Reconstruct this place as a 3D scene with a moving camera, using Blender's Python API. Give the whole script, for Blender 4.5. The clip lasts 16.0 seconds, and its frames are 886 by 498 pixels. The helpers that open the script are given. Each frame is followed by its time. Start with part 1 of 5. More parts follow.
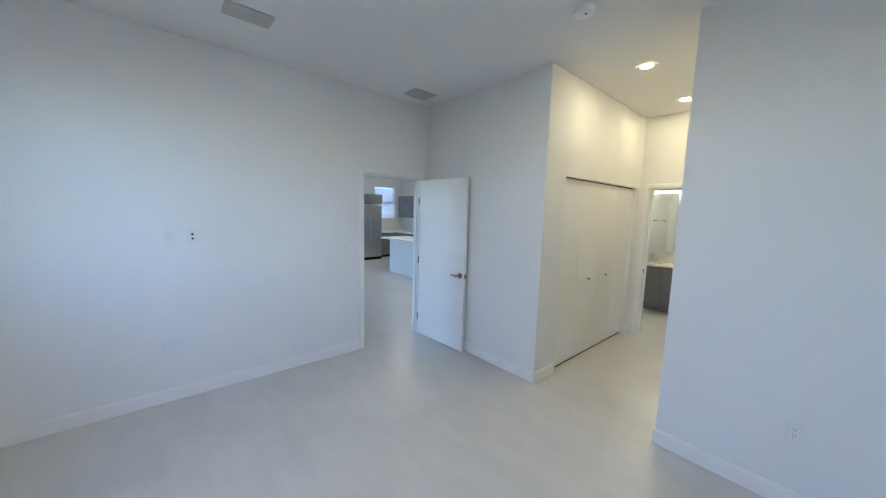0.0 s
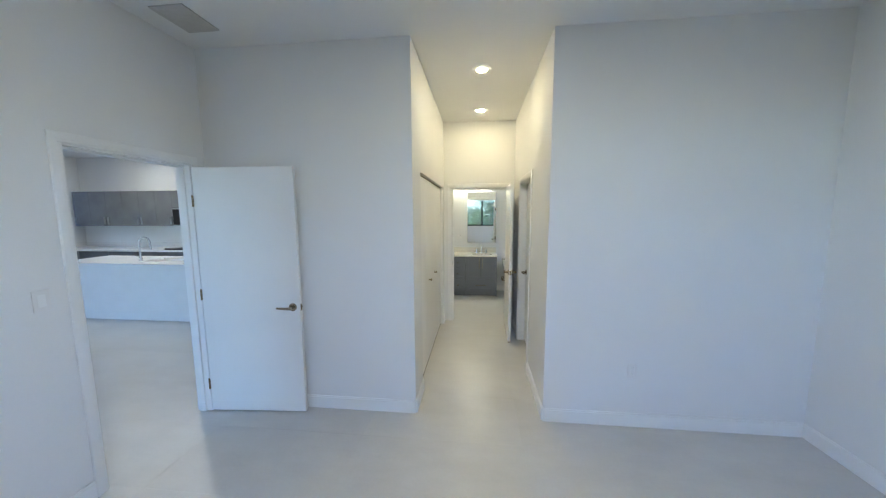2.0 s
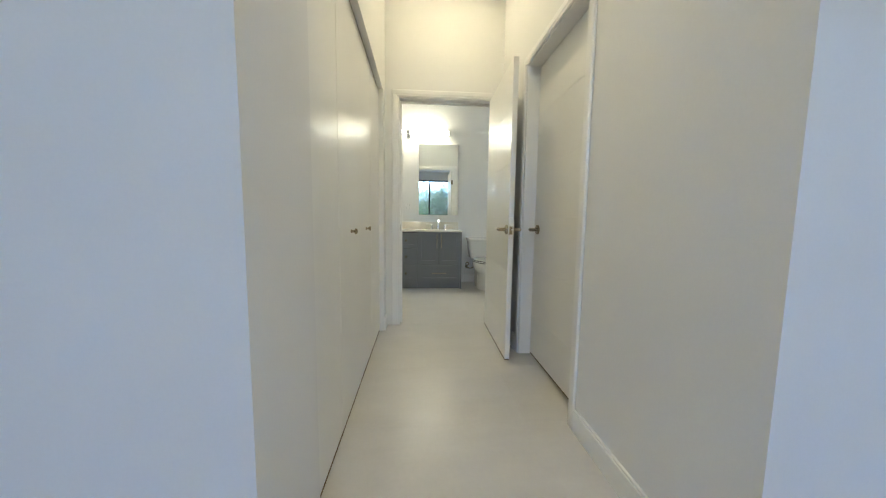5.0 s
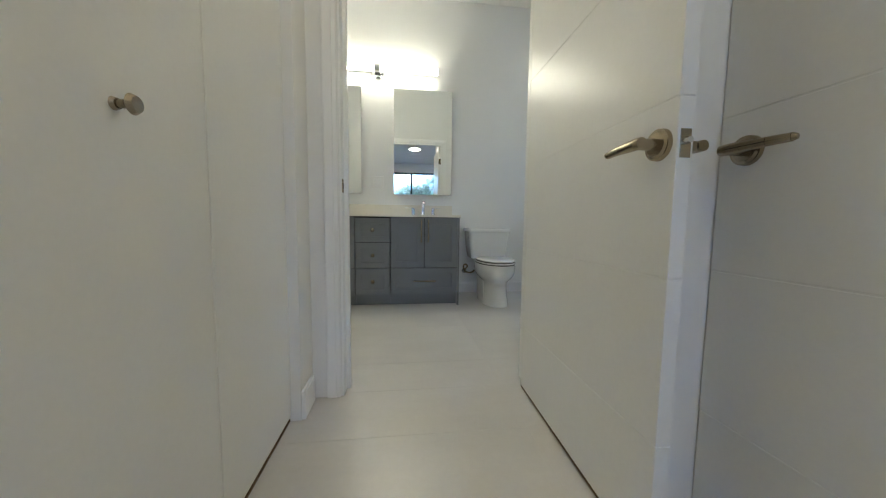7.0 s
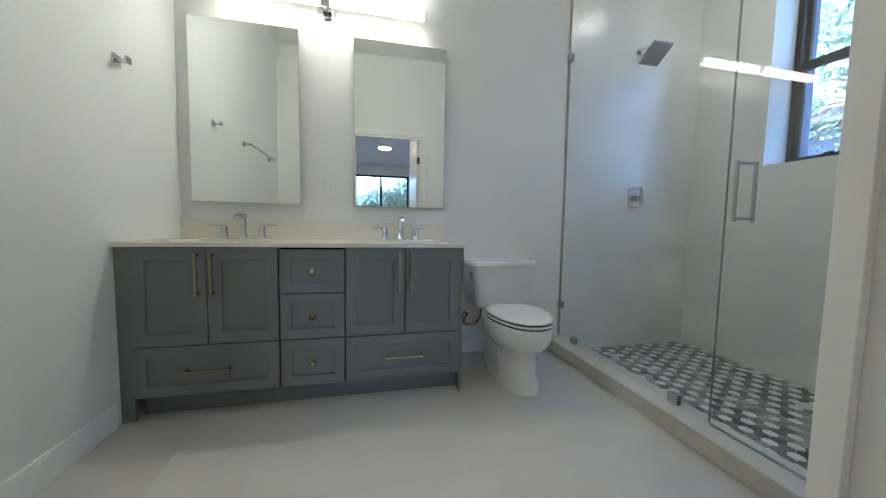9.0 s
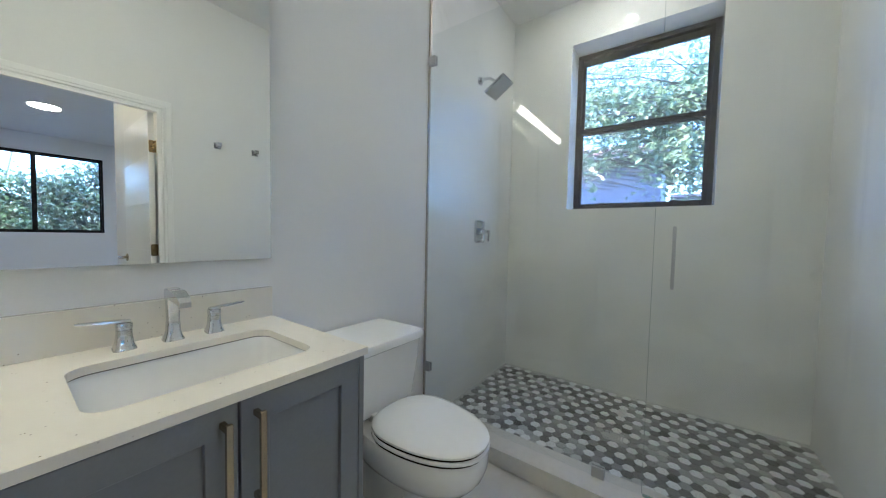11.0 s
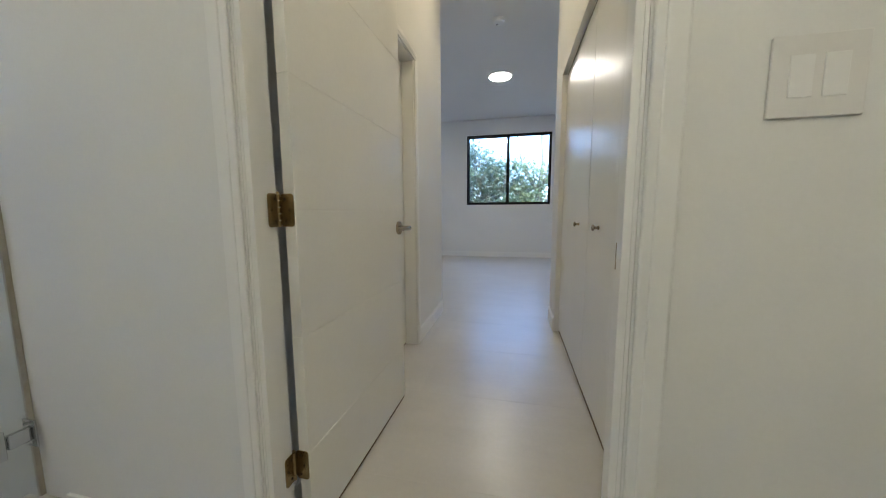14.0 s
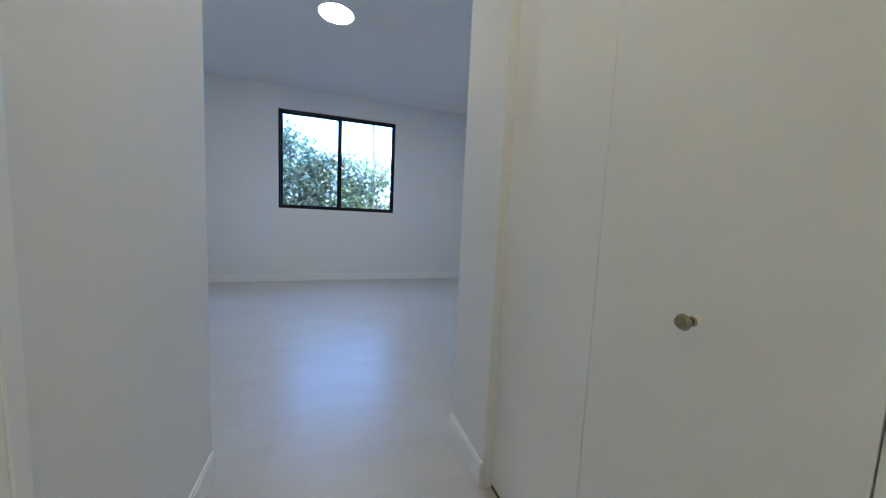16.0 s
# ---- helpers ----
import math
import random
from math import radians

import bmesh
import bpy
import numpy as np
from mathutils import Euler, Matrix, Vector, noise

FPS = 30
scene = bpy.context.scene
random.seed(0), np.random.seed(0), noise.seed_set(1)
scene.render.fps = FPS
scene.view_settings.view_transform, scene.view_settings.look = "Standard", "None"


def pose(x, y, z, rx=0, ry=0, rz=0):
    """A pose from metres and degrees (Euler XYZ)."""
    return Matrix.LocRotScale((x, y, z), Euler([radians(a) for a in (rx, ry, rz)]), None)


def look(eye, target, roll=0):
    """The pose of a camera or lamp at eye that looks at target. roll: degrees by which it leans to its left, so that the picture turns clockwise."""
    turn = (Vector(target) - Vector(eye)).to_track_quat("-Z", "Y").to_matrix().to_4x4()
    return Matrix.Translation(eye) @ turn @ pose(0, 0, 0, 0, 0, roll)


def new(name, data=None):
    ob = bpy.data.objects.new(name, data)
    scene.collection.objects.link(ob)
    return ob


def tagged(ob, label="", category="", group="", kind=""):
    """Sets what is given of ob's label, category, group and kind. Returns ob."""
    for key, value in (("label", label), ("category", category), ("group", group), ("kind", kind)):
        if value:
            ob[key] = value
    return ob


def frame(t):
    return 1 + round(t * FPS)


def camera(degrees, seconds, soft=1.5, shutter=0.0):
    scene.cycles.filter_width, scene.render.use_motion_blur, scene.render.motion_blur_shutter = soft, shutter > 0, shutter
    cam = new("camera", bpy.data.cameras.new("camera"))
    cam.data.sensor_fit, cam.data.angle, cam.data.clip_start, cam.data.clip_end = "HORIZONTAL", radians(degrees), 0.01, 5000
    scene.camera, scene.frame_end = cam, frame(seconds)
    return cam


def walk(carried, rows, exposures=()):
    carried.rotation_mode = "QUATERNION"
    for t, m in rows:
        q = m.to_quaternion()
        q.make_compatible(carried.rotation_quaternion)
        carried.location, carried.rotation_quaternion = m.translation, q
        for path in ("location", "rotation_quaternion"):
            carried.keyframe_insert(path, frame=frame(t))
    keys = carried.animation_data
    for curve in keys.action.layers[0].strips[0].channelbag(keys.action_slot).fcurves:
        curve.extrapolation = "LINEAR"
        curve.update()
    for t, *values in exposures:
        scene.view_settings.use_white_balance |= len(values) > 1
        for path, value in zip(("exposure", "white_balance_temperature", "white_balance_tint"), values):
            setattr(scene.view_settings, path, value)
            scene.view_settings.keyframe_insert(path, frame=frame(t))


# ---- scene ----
cam = camera(108.1, 16.0, soft=1.2)
PATH = [
    (0, (1.781, -2.811, 1.757), (0.195, -1.455, 1.515), 1.5),
    (0.5, (1.479, -2.884, 1.787), (0.266, -1.186, 1.554), 1.7),
    (1, (1.150, -2.879, 1.820), (0.315, -0.965, 1.596), 1.2),
    (1.5, (0.815, -2.796, 1.845), (0.336, -0.764, 1.616), 0.3),
    (2, (0.537, -2.656, 1.789), (0.314, -0.582, 1.548), -0.3),
    (2.5, (0.347, -2.442, 1.574), (0.266, -0.357, 1.331), -0.4),
    (3, (0.243, -2.167, 1.364), (0.250, -0.081, 1.121), -0.5),
    (3.5, (0.222, -1.848, 1.247), (0.307, 0.236, 1.003), -0.4),
    (3.7, (0.261, -1.701, 1.208), (0.339, 0.385, 0.979), -0.8),
    (5.8, (0.352, 0.068, 0.987), (0.567, 2.148, 0.790), 0.8),
    (6, (0.369, 0.233, 0.963), (0.589, 2.312, 0.768), 0.3),
    (6.5, (0.391, 0.636, 0.870), (0.633, 2.714, 0.684), 0.5),
    (7, (0.399, 1.032, 0.803), (0.666, 3.108, 0.628), 0.7),
    (7.5, (0.414, 1.401, 0.803), (0.712, 3.473, 0.635), 0.8),
    (8, (0.447, 1.726, 0.876), (0.793, 3.792, 0.720), 0.8),
    (8.2, (0.464, 1.838, 0.912), (0.825, 3.901, 0.760), 0.8),
    (10.3, (0.341, 3.020, 1.041), (1.450, 4.800, 0.921), 1.2),
    (10.5, (0.339, 3.115, 1.099), (1.621, 4.773, 0.980), 1.2),
    (11, (0.323, 3.333, 1.204), (2.024, 4.560, 1.111), 1.2),
    (11.5, (0.313, 3.510, 1.192), (2.327, 4.099, 1.096), 0.6),
    (12, (0.314, 3.647, 1.234), (2.401, 3.447, 1.115), -0.8),
    (12.5, (0.349, 3.755, 1.285), (2.181, 2.738, 1.151), -2.1),
    (13, (0.386, 3.723, 1.263), (1.735, 2.123, 1.088), -2.4),
    (13.5, (0.398, 3.553, 1.147), (1.257, 1.649, 0.931), -1.4),
    (14, (0.365, 3.295, 1.058), (0.814, 1.258, 0.819), -0.3),
    (14.2, (0.397, 3.122, 1.008), (0.684, 1.155, 0.788), 0.8),
    (14.5, (0.436, 2.900, 0.977), (0.548, 0.915, 0.759), 1.2),
    (15, (0.505, 2.476, 0.961), (0.339, 0.395, 0.738), 1.4),
    (15.5, (0.541, 2.025, 1.031), (0.146, -0.025, 0.811), 1.4),
    (16, (0.627, 1.536, 1.155), (-0.058, -0.440, 0.962), 2.6),
]
walk(cam, [(t, look(eye, target, roll)) for t, eye, target, roll in PATH],
     exposures=[(0, 4.06, 6600, 5), (3.5, 4.14, 6420, 4), (6, 3.93, 6600, 6), (8, 3.72, 5800, 8.5), (10.5, 3.85, 5900, 9.5), (12, 3.67, 5750, 10), (13, 3.56, 5750, 8.5), (13.5, 3.56, 6150, 9), (14, 3.6, 6600, 9), (15, 3.57, 6250, 10), (16, 3.68, 5850, 8)])

# ---- world, sun, exposure ----
world = bpy.data.worlds.new("world")
scene.world = world
world.use_nodes = True
wn = world.node_tree
sky = wn.nodes.new("ShaderNodeTexSky")
sky.sky_type = "NISHITA"
sky.sun_disc = False
sky.sun_elevation = radians(61)
sky.sun_rotation = radians(333)
sky.dust_density, sky.ozone_density = 0.3, 3.0
cool = wn.nodes.new("ShaderNodeMix")
cool.data_type, cool.blend_type = "RGBA", "MULTIPLY"
cool.inputs["Factor"].default_value = 1.0
cool.inputs["B"].default_value = (0.765, 0.96, 1.29, 1)
wn.links.new(sky.outputs[0], cool.inputs["A"])
wn.links.new(cool.outputs["Result"], wn.nodes["Background"].inputs[0])
wn.nodes["Background"].inputs[1].default_value = 0.15
sun = new("sun", bpy.data.lights.new("sun", "SUN"))
sun.data.energy, sun.data.angle, sun.data.color = 1.8, radians(2), (1.0, 0.95, 0.88)
sun.matrix_world = look((-2, 4.0, 8), (0, 0, 0))
tagged(sun, kind="structure")

# ---- materials ----


def nodes_of(name):
    m = bpy.data.materials.new(name)
    m.use_nodes = True
    return m, m.node_tree.nodes, m.node_tree.links, m.node_tree.nodes["Principled BSDF"]


def mottled(name, a, b, rough=0.5, scale=3.0, fine=60.0, bump=0.05, metal=0.0, detail_mix=0.3, coat=0.0, spec=0.5, world=False):
    """Colour that drifts between a and b at a large and a small scale, with fine relief."""
    m, n, l, p = nodes_of(name)
    tc = n.new("ShaderNodeTexCoord")
    n1, n2 = n.new("ShaderNodeTexNoise"), n.new("ShaderNodeTexNoise")
    n1.inputs["Scale"].default_value, n2.inputs["Scale"].default_value = scale, fine
    n1.inputs["Detail"].default_value, n2.inputs["Detail"].default_value = 5, 4
    for k in (n1, n2):
        l.new(n.new("ShaderNodeNewGeometry").outputs["Position"] if world else tc.outputs["Object"], k.inputs["Vector"])
    mix = n.new("ShaderNodeMix")
    mix.inputs["Factor"].default_value = detail_mix
    l.new(n1.outputs["Fac"], mix.inputs["A"])
    l.new(n2.outputs["Fac"], mix.inputs["B"])
    ramp = n.new("ShaderNodeValToRGB")
    ramp.color_ramp.elements[0].position, ramp.color_ramp.elements[1].position = 0.35, 0.65
    ramp.color_ramp.elements[0].color, ramp.color_ramp.elements[1].color = (*a, 1), (*b, 1)
    l.new(mix.outputs["Result"], ramp.inputs["Fac"])
    l.new(ramp.outputs["Color"], p.inputs["Base Color"])
    p.inputs["Metallic"].default_value = metal
    p.inputs["Coat Weight"].default_value = coat
    p.inputs["Specular IOR Level"].default_value = spec
    rr = n.new("ShaderNodeMapRange")
    rr.inputs["To Min"].default_value, rr.inputs["To Max"].default_value = rough * 0.94, min(1, rough * 1.06)
    l.new(n1.outputs["Fac"], rr.inputs["Value"])
    l.new(rr.outputs["Result"], p.inputs["Roughness"])
    if bump:
        bp = n.new("ShaderNodeBump")
        bp.inputs["Strength"].default_value, bp.inputs["Distance"].default_value = bump, 0.002
        l.new(n2.outputs["Fac"], bp.inputs["Height"])
        l.new(bp.outputs["Normal"], p.inputs["Normal"])
    return m


def glowing(name, colour, strength):
    m, n, l, p = nodes_of(name)
    p.inputs["Base Color"].default_value = (0.8, 0.8, 0.8, 1)
    p.inputs["Emission Color"].default_value = (*colour, 1)
    p.inputs["Emission Strength"].default_value = strength
    return m


def glassy(name, tint=(0.972, 0.985, 0.98)):
    """Thin clear pane: mostly see-through, with a mirror-like sheen that grows at a slant."""
    m, n, l, p = nodes_of(name)
    out = n["Material Output"]
    tr, gl, mx = n.new("ShaderNodeBsdfTransparent"), n.new("ShaderNodeBsdfGlossy"), n.new("ShaderNodeMixShader")
    lw, pw, ma = n.new("ShaderNodeLayerWeight"), n.new("ShaderNodeMath"), n.new("ShaderNodeMath")
    lw.inputs["Blend"].default_value = 0.5
    pw.operation, ma.operation = "POWER", "MULTIPLY_ADD"
    pw.inputs[1].default_value, ma.inputs[1].default_value, ma.inputs[2].default_value = 5.0, 0.9, 0.045
    l.new(lw.outputs["Facing"], pw.inputs[0])
    l.new(pw.outputs[0], ma.inputs[0])
    tr.inputs["Color"].default_value = (*tint, 1)
    gl.inputs["Roughness"].default_value = 0.0
    l.new(ma.outputs[0], mx.inputs[0])
    l.new(tr.outputs[0], mx.inputs[1])
    l.new(gl.outputs[0], mx.inputs[2])
    l.new(mx.outputs[0], out.inputs["Surface"])
    return m


def veined(name, rough=0.03):
    """Polished pale slab with a few thin wandering veins and soft clouds."""
    m, n, l, p = nodes_of(name)
    tc = n.new("ShaderNodeTexCoord")
    vein, cloud, sub, ab, r, g, mx = (n.new("ShaderNode" + k) for k in ("TexNoise", "TexNoise", "Math", "Math", "ValToRGB", "ValToRGB", "Mix"))
    vein.inputs["Scale"].default_value, vein.inputs["Detail"].default_value, vein.inputs["Distortion"].default_value = 0.9, 7, 1.2
    cloud.inputs["Scale"].default_value, cloud.inputs["Detail"].default_value = 2.4, 6
    for k in (vein, cloud):
        l.new(tc.outputs["Object"], k.inputs["Vector"])
    sub.operation, ab.operation = "SUBTRACT", "ABSOLUTE"
    sub.inputs[1].default_value = 0.5
    l.new(vein.outputs["Fac"], sub.inputs[0])
    l.new(sub.outputs[0], ab.inputs[0])
    l.new(ab.outputs[0], r.inputs["Fac"])
    r.color_ramp.elements[0].position, r.color_ramp.elements[0].color = 0.0, (0.70, 0.69, 0.66, 1)
    r.color_ramp.elements[1].position, r.color_ramp.elements[1].color = 0.012, (1, 1, 1, 1)
    g.color_ramp.elements[0].position, g.color_ramp.elements[0].color = 0.32, (0.75, 0.75, 0.71, 1)
    g.color_ramp.elements[1].position, g.color_ramp.elements[1].color = 0.62, (0.83, 0.825, 0.785, 1)
    l.new(cloud.outputs["Fac"], g.inputs["Fac"])
    mx.data_type, mx.blend_type = "RGBA", "MULTIPLY"
    mx.inputs["Factor"].default_value = 0.15
    l.new(g.outputs["Color"], mx.inputs["A"])
    l.new(r.outputs["Color"], mx.inputs["B"])
    l.new(mx.outputs["Result"], p.inputs["Base Color"])
    p.inputs["Roughness"].default_value = rough
    return m


def cement_porcelain(name):
    """Satin grey-beige tile: wide soft clouds, trowel-like streaks, fine speckle, and a slight tone of its own for each tile."""
    m, n, l, p = nodes_of(name)
    geo, info = n.new("ShaderNodeNewGeometry"), n.new("ShaderNodeObjectInfo")
    stretch = n.new("ShaderNodeMapping")
    stretch.inputs["Scale"].default_value = (0.8, 2.6, 1.0)
    l.new(geo.outputs["Position"], stretch.inputs["Vector"])
    fac = None
    for scale, detail, weight, src in ((1.3, 6, 0.5, geo.outputs["Position"]), (2.2, 7, 0.35, stretch.outputs["Vector"]), (45, 3, 0.15, geo.outputs["Position"])):
        no, mul = n.new("ShaderNodeTexNoise"), n.new("ShaderNodeMath")
        no.inputs["Scale"].default_value, no.inputs["Detail"].default_value = scale, detail
        no.inputs["Roughness"].default_value = 0.6
        l.new(src, no.inputs["Vector"])
        mul.operation = "MULTIPLY_ADD"
        mul.inputs[1].default_value = weight
        mul.inputs[2].default_value = 0.0
        l.new(no.outputs["Fac"], mul.inputs[0])
        if fac is not None:
            l.new(fac, mul.inputs[2])
        fac = mul.outputs[0]
    tone = n.new("ShaderNodeMath")
    tone.operation = "MULTIPLY_ADD"
    tone.inputs[1].default_value = 0.07
    l.new(info.outputs["Random"], tone.inputs[0])
    l.new(fac, tone.inputs[2])
    ramp = n.new("ShaderNodeValToRGB")
    ramp.color_ramp.elements[0].position, ramp.color_ramp.elements[1].position = 0.36, 0.70
    ramp.color_ramp.elements[0].color, ramp.color_ramp.elements[1].color = (0.505, 0.486, 0.452, 1), (0.62, 0.60, 0.562, 1)
    l.new(tone.outputs[0], ramp.inputs["Fac"])
    l.new(ramp.outputs["Color"], p.inputs["Base Color"])
    rr = n.new("ShaderNodeMapRange")
    rr.inputs["From Min"].default_value, rr.inputs["From Max"].default_value = 0.35, 0.7
    rr.inputs["To Min"].default_value, rr.inputs["To Max"].default_value = 0.29, 0.36
    l.new(fac, rr.inputs["Value"])
    l.new(rr.outputs["Result"], p.inputs["Roughness"])
    p.inputs["Specular IOR Level"].default_value = 0.8
    return m


WALL = mottled("wall_paint", (0.785, 0.785, 0.775), (0.82, 0.82, 0.81), 0.75, 1.2, 140, 0.10)
CEIL = mottled("ceiling_paint", (0.80, 0.80, 0.79), (0.83, 0.83, 0.82), 0.8, 1.0, 120, 0.10)
TRIM = mottled("trim_paint", (0.84, 0.84, 0.83), (0.865, 0.865, 0.855), 0.35, 2.0, 80, 0.03)
DOORP = mottled("door_paint", (0.80, 0.80, 0.78), (0.84, 0.84, 0.82), 0.33, 2.0, 90, 0.03)
FLOOR = cement_porcelain("porcelain_floor")
BLACK = mottled("black_aluminium", (0.008, 0.008, 0.009), (0.014, 0.014, 0.015), 0.5, 4, 100, 0.02, spec=0.25)
BRONZE = mottled("bronze_aluminium", (0.026, 0.023, 0.022), (0.040, 0.035, 0.032), 0.5, 4, 100, 0.02, spec=0.3)
NICKEL = mottled("brushed_nickel", (0.33, 0.275, 0.19), (0.41, 0.345, 0.25), 0.24, 10, 300, 0.02, 1.0)
BRASS = mottled("antique_brass", (0.29, 0.22, 0.115), (0.37, 0.285, 0.16), 0.27, 10, 300, 0.02, 1.0)
CHROME = mottled("chrome", (0.58, 0.59, 0.60), (0.66, 0.67, 0.68), 0.08, 8, 200, 0.0, 1.0)
GREY = mottled("grey_cabinet_paint", (0.170, 0.178, 0.188), (0.195, 0.204, 0.215), 0.42, 3, 120, 0.04)
KGREY = mottled("grey_gloss_laminate", (0.14, 0.145, 0.155), (0.19, 0.195, 0.205), 0.25, 3, 120, 0.02)
QUARTZ = mottled("white_quartz", (0.80, 0.795, 0.78), (0.83, 0.825, 0.81), 0.18, 5, 120, 0.01)
VENTP = mottled("vent_grey_paint", (0.50, 0.49, 0.47), (0.56, 0.55, 0.53), 0.5, 5, 80, 0.03)
PLATE = mottled("plate_plastic", (0.78, 0.77, 0.755), (0.81, 0.80, 0.785), 0.34, 6, 80, 0.02)
CERAMIC = mottled("white_ceramic", (0.82, 0.82, 0.80), (0.85, 0.85, 0.84), 0.08, 3, 40, 0.0, coat=0.4)
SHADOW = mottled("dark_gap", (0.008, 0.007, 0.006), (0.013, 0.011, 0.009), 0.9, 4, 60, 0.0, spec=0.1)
STEEL = mottled("stainless_steel", (0.42, 0.43, 0.44), (0.52, 0.53, 0.54), 0.3, 2, 200, 0.02, 1.0)
SHWALL = veined("marble_slab")
HONED = veined("honed_marble_slab", 0.28)
GLASS = glassy("clear_glass")
LAMP_WARM = glowing("lamp_warm", (1.0, 0.84, 0.55), 19.5)
LAMP_BED = glowing("lamp_bedroom", (1.0, 0.96, 0.88), 6.5)
LAMP_TUBE = glowing("lamp_tube", (1.0, 0.93, 0.73), 2.75)
LAMP_SHOWER = glowing("lamp_shower", (1.0, 0.95, 0.84), 25.0)
LAMP_COOL = glowing("lamp_kitchen", (1.0, 0.99, 0.96), 30.0)
MIRROR, _n, _l, _p = nodes_of("mirror_silver")
_p.inputs["Metallic"].default_value, _p.inputs["Roughness"].default_value = 1.0, 0.0
_p.inputs["Base Color"].default_value = (0.86, 0.88, 0.86, 1)

# ---- building helpers ----


def thing(name, label, category, at=(0, 0, 0), group="", rz=0):
    ob = new(name)
    ob.empty_display_size = 0.1
    ob.matrix_world = pose(*at, 0, 0, rz)
    return tagged(ob, label, category, group)


def box(bm, x0, y0, z0, x1, y1, z1, bevel=0.0, seg=2):
    g = bmesh.ops.create_cube(bm, size=1.0)
    for v in g["verts"]:
        v.co = Vector(((x0 + x1) / 2 + v.co.x * abs(x1 - x0), (y0 + y1) / 2 + v.co.y * abs(y1 - y0), (z0 + z1) / 2 + v.co.z * abs(z1 - z0)))
    if bevel:
        es = list({e for v in g["verts"] for e in v.link_edges})
        made = bmesh.ops.bevel(bm, geom=es, offset=bevel, segments=seg, affect="EDGES", profile=0.5)
        for f in made["faces"]:
            f.smooth = bevel >= 0.004
    return bm


def tube(bm, p0, p1, r0, r1=None, seg=24, caps=True):
    """A round bar or cone from p0 to p1."""
    p0, p1 = Vector(p0), Vector(p1)
    d = p1 - p0
    m = Matrix.Translation((p0 + p1) / 2) @ d.to_track_quat("Z", "Y").to_matrix().to_4x4()
    made = bmesh.ops.create_cone(bm, cap_ends=caps, segments=seg, radius1=r0, radius2=r0 if r1 is None else r1, depth=d.length, matrix=m)
    for f in {f for v in made["verts"] for f in v.link_faces}:
        f.smooth = len(f.verts) == 4 and seg > 6
    return bm


def loft(bm, rings, cap0=True, cap1=True):
    prev = None
    for ring in rings:
        loop = [bm.verts.new(c) for c in ring]
        if prev:
            n = len(loop)
            for k in range(n):
                bm.faces.new((prev[k], prev[(k + 1) % n], loop[(k + 1) % n], loop[k])).smooth = True
        elif cap0:
            bm.faces.new(loop)
        prev = loop
    if cap1:
        bm.faces.new(prev)
    return bm


def part(name, bm, material, parent=None, label="", smooth=True):
    me = bpy.data.meshes.new(name)
    bmesh.ops.recalc_face_normals(bm, faces=bm.faces)
    if smooth:
        for e in bm.edges:
            e.smooth = len(e.link_faces) == 2 and e.calc_face_angle() < radians(40)
    bm.to_mesh(me)
    bm.free()
    me.materials.append(material)
    ob = new(name, me)
    if parent is not None:
        ob.parent = parent
    if label:
        ob["label"] = label
    return ob


def boxpart(name, dims, material, parent=None, bevel=0.0, label="", seg=2):
    return part(name, box(bmesh.new(), *dims, bevel, seg), material, parent, label)


def structure(ob, label="", category=""):
    return tagged(ob, label, category, kind="structure")


def wall(name, axis, p0, p1, a0, a1, z0, z1, openings, material, label):
    """A wall between p0 and p1 (its thickness) that runs along a from a0 to a1, with openings (a, a, z, z) through it."""
    us = sorted({a0, a1, *[o[0] for o in openings], *[o[1] for o in openings]})
    vs = sorted({z0, z1, *[o[2] for o in openings], *[o[3] for o in openings]})
    us, vs = [u for u in us if a0 <= u <= a1], [v for v in vs if z0 <= v <= z1]
    solid = {}
    for i in range(len(us) - 1):
        for j in range(len(vs) - 1):
            cu, cv = (us[i] + us[i + 1]) / 2, (vs[j] + vs[j + 1]) / 2
            solid[i, j] = not any(o[0] < cu < o[1] and o[2] < cv < o[3] for o in openings)
    bm = bmesh.new()

    def vert(u, p, v):
        return bm.verts.new((u, p, v) if axis == "x" else (p, u, v))

    def quad(*c):
        bm.faces.new([vert(*k) for k in c])

    for (i, j), s in solid.items():
        if not s:
            continue
        u0, u1, v0, v1 = us[i], us[i + 1], vs[j], vs[j + 1]
        for p in (p0, p1):
            quad((u0, p, v0), (u1, p, v0), (u1, p, v1), (u0, p, v1))
        if not solid.get((i - 1, j)):
            quad((u0, p0, v0), (u0, p1, v0), (u0, p1, v1), (u0, p0, v1))
        if not solid.get((i + 1, j)):
            quad((u1, p0, v0), (u1, p1, v0), (u1, p1, v1), (u1, p0, v1))
        if not solid.get((i, j - 1)):
            quad((u0, p0, v0), (u1, p0, v0), (u1, p1, v0), (u0, p1, v0))
        if not solid.get((i, j + 1)):
            quad((u0, p0, v1), (u1, p0, v1), (u1, p1, v1), (u0, p1, v1))
    bmesh.ops.remove_doubles(bm, verts=bm.verts, dist=1e-5)
    return structure(part(name, bm, material, smooth=False), label, "wall")


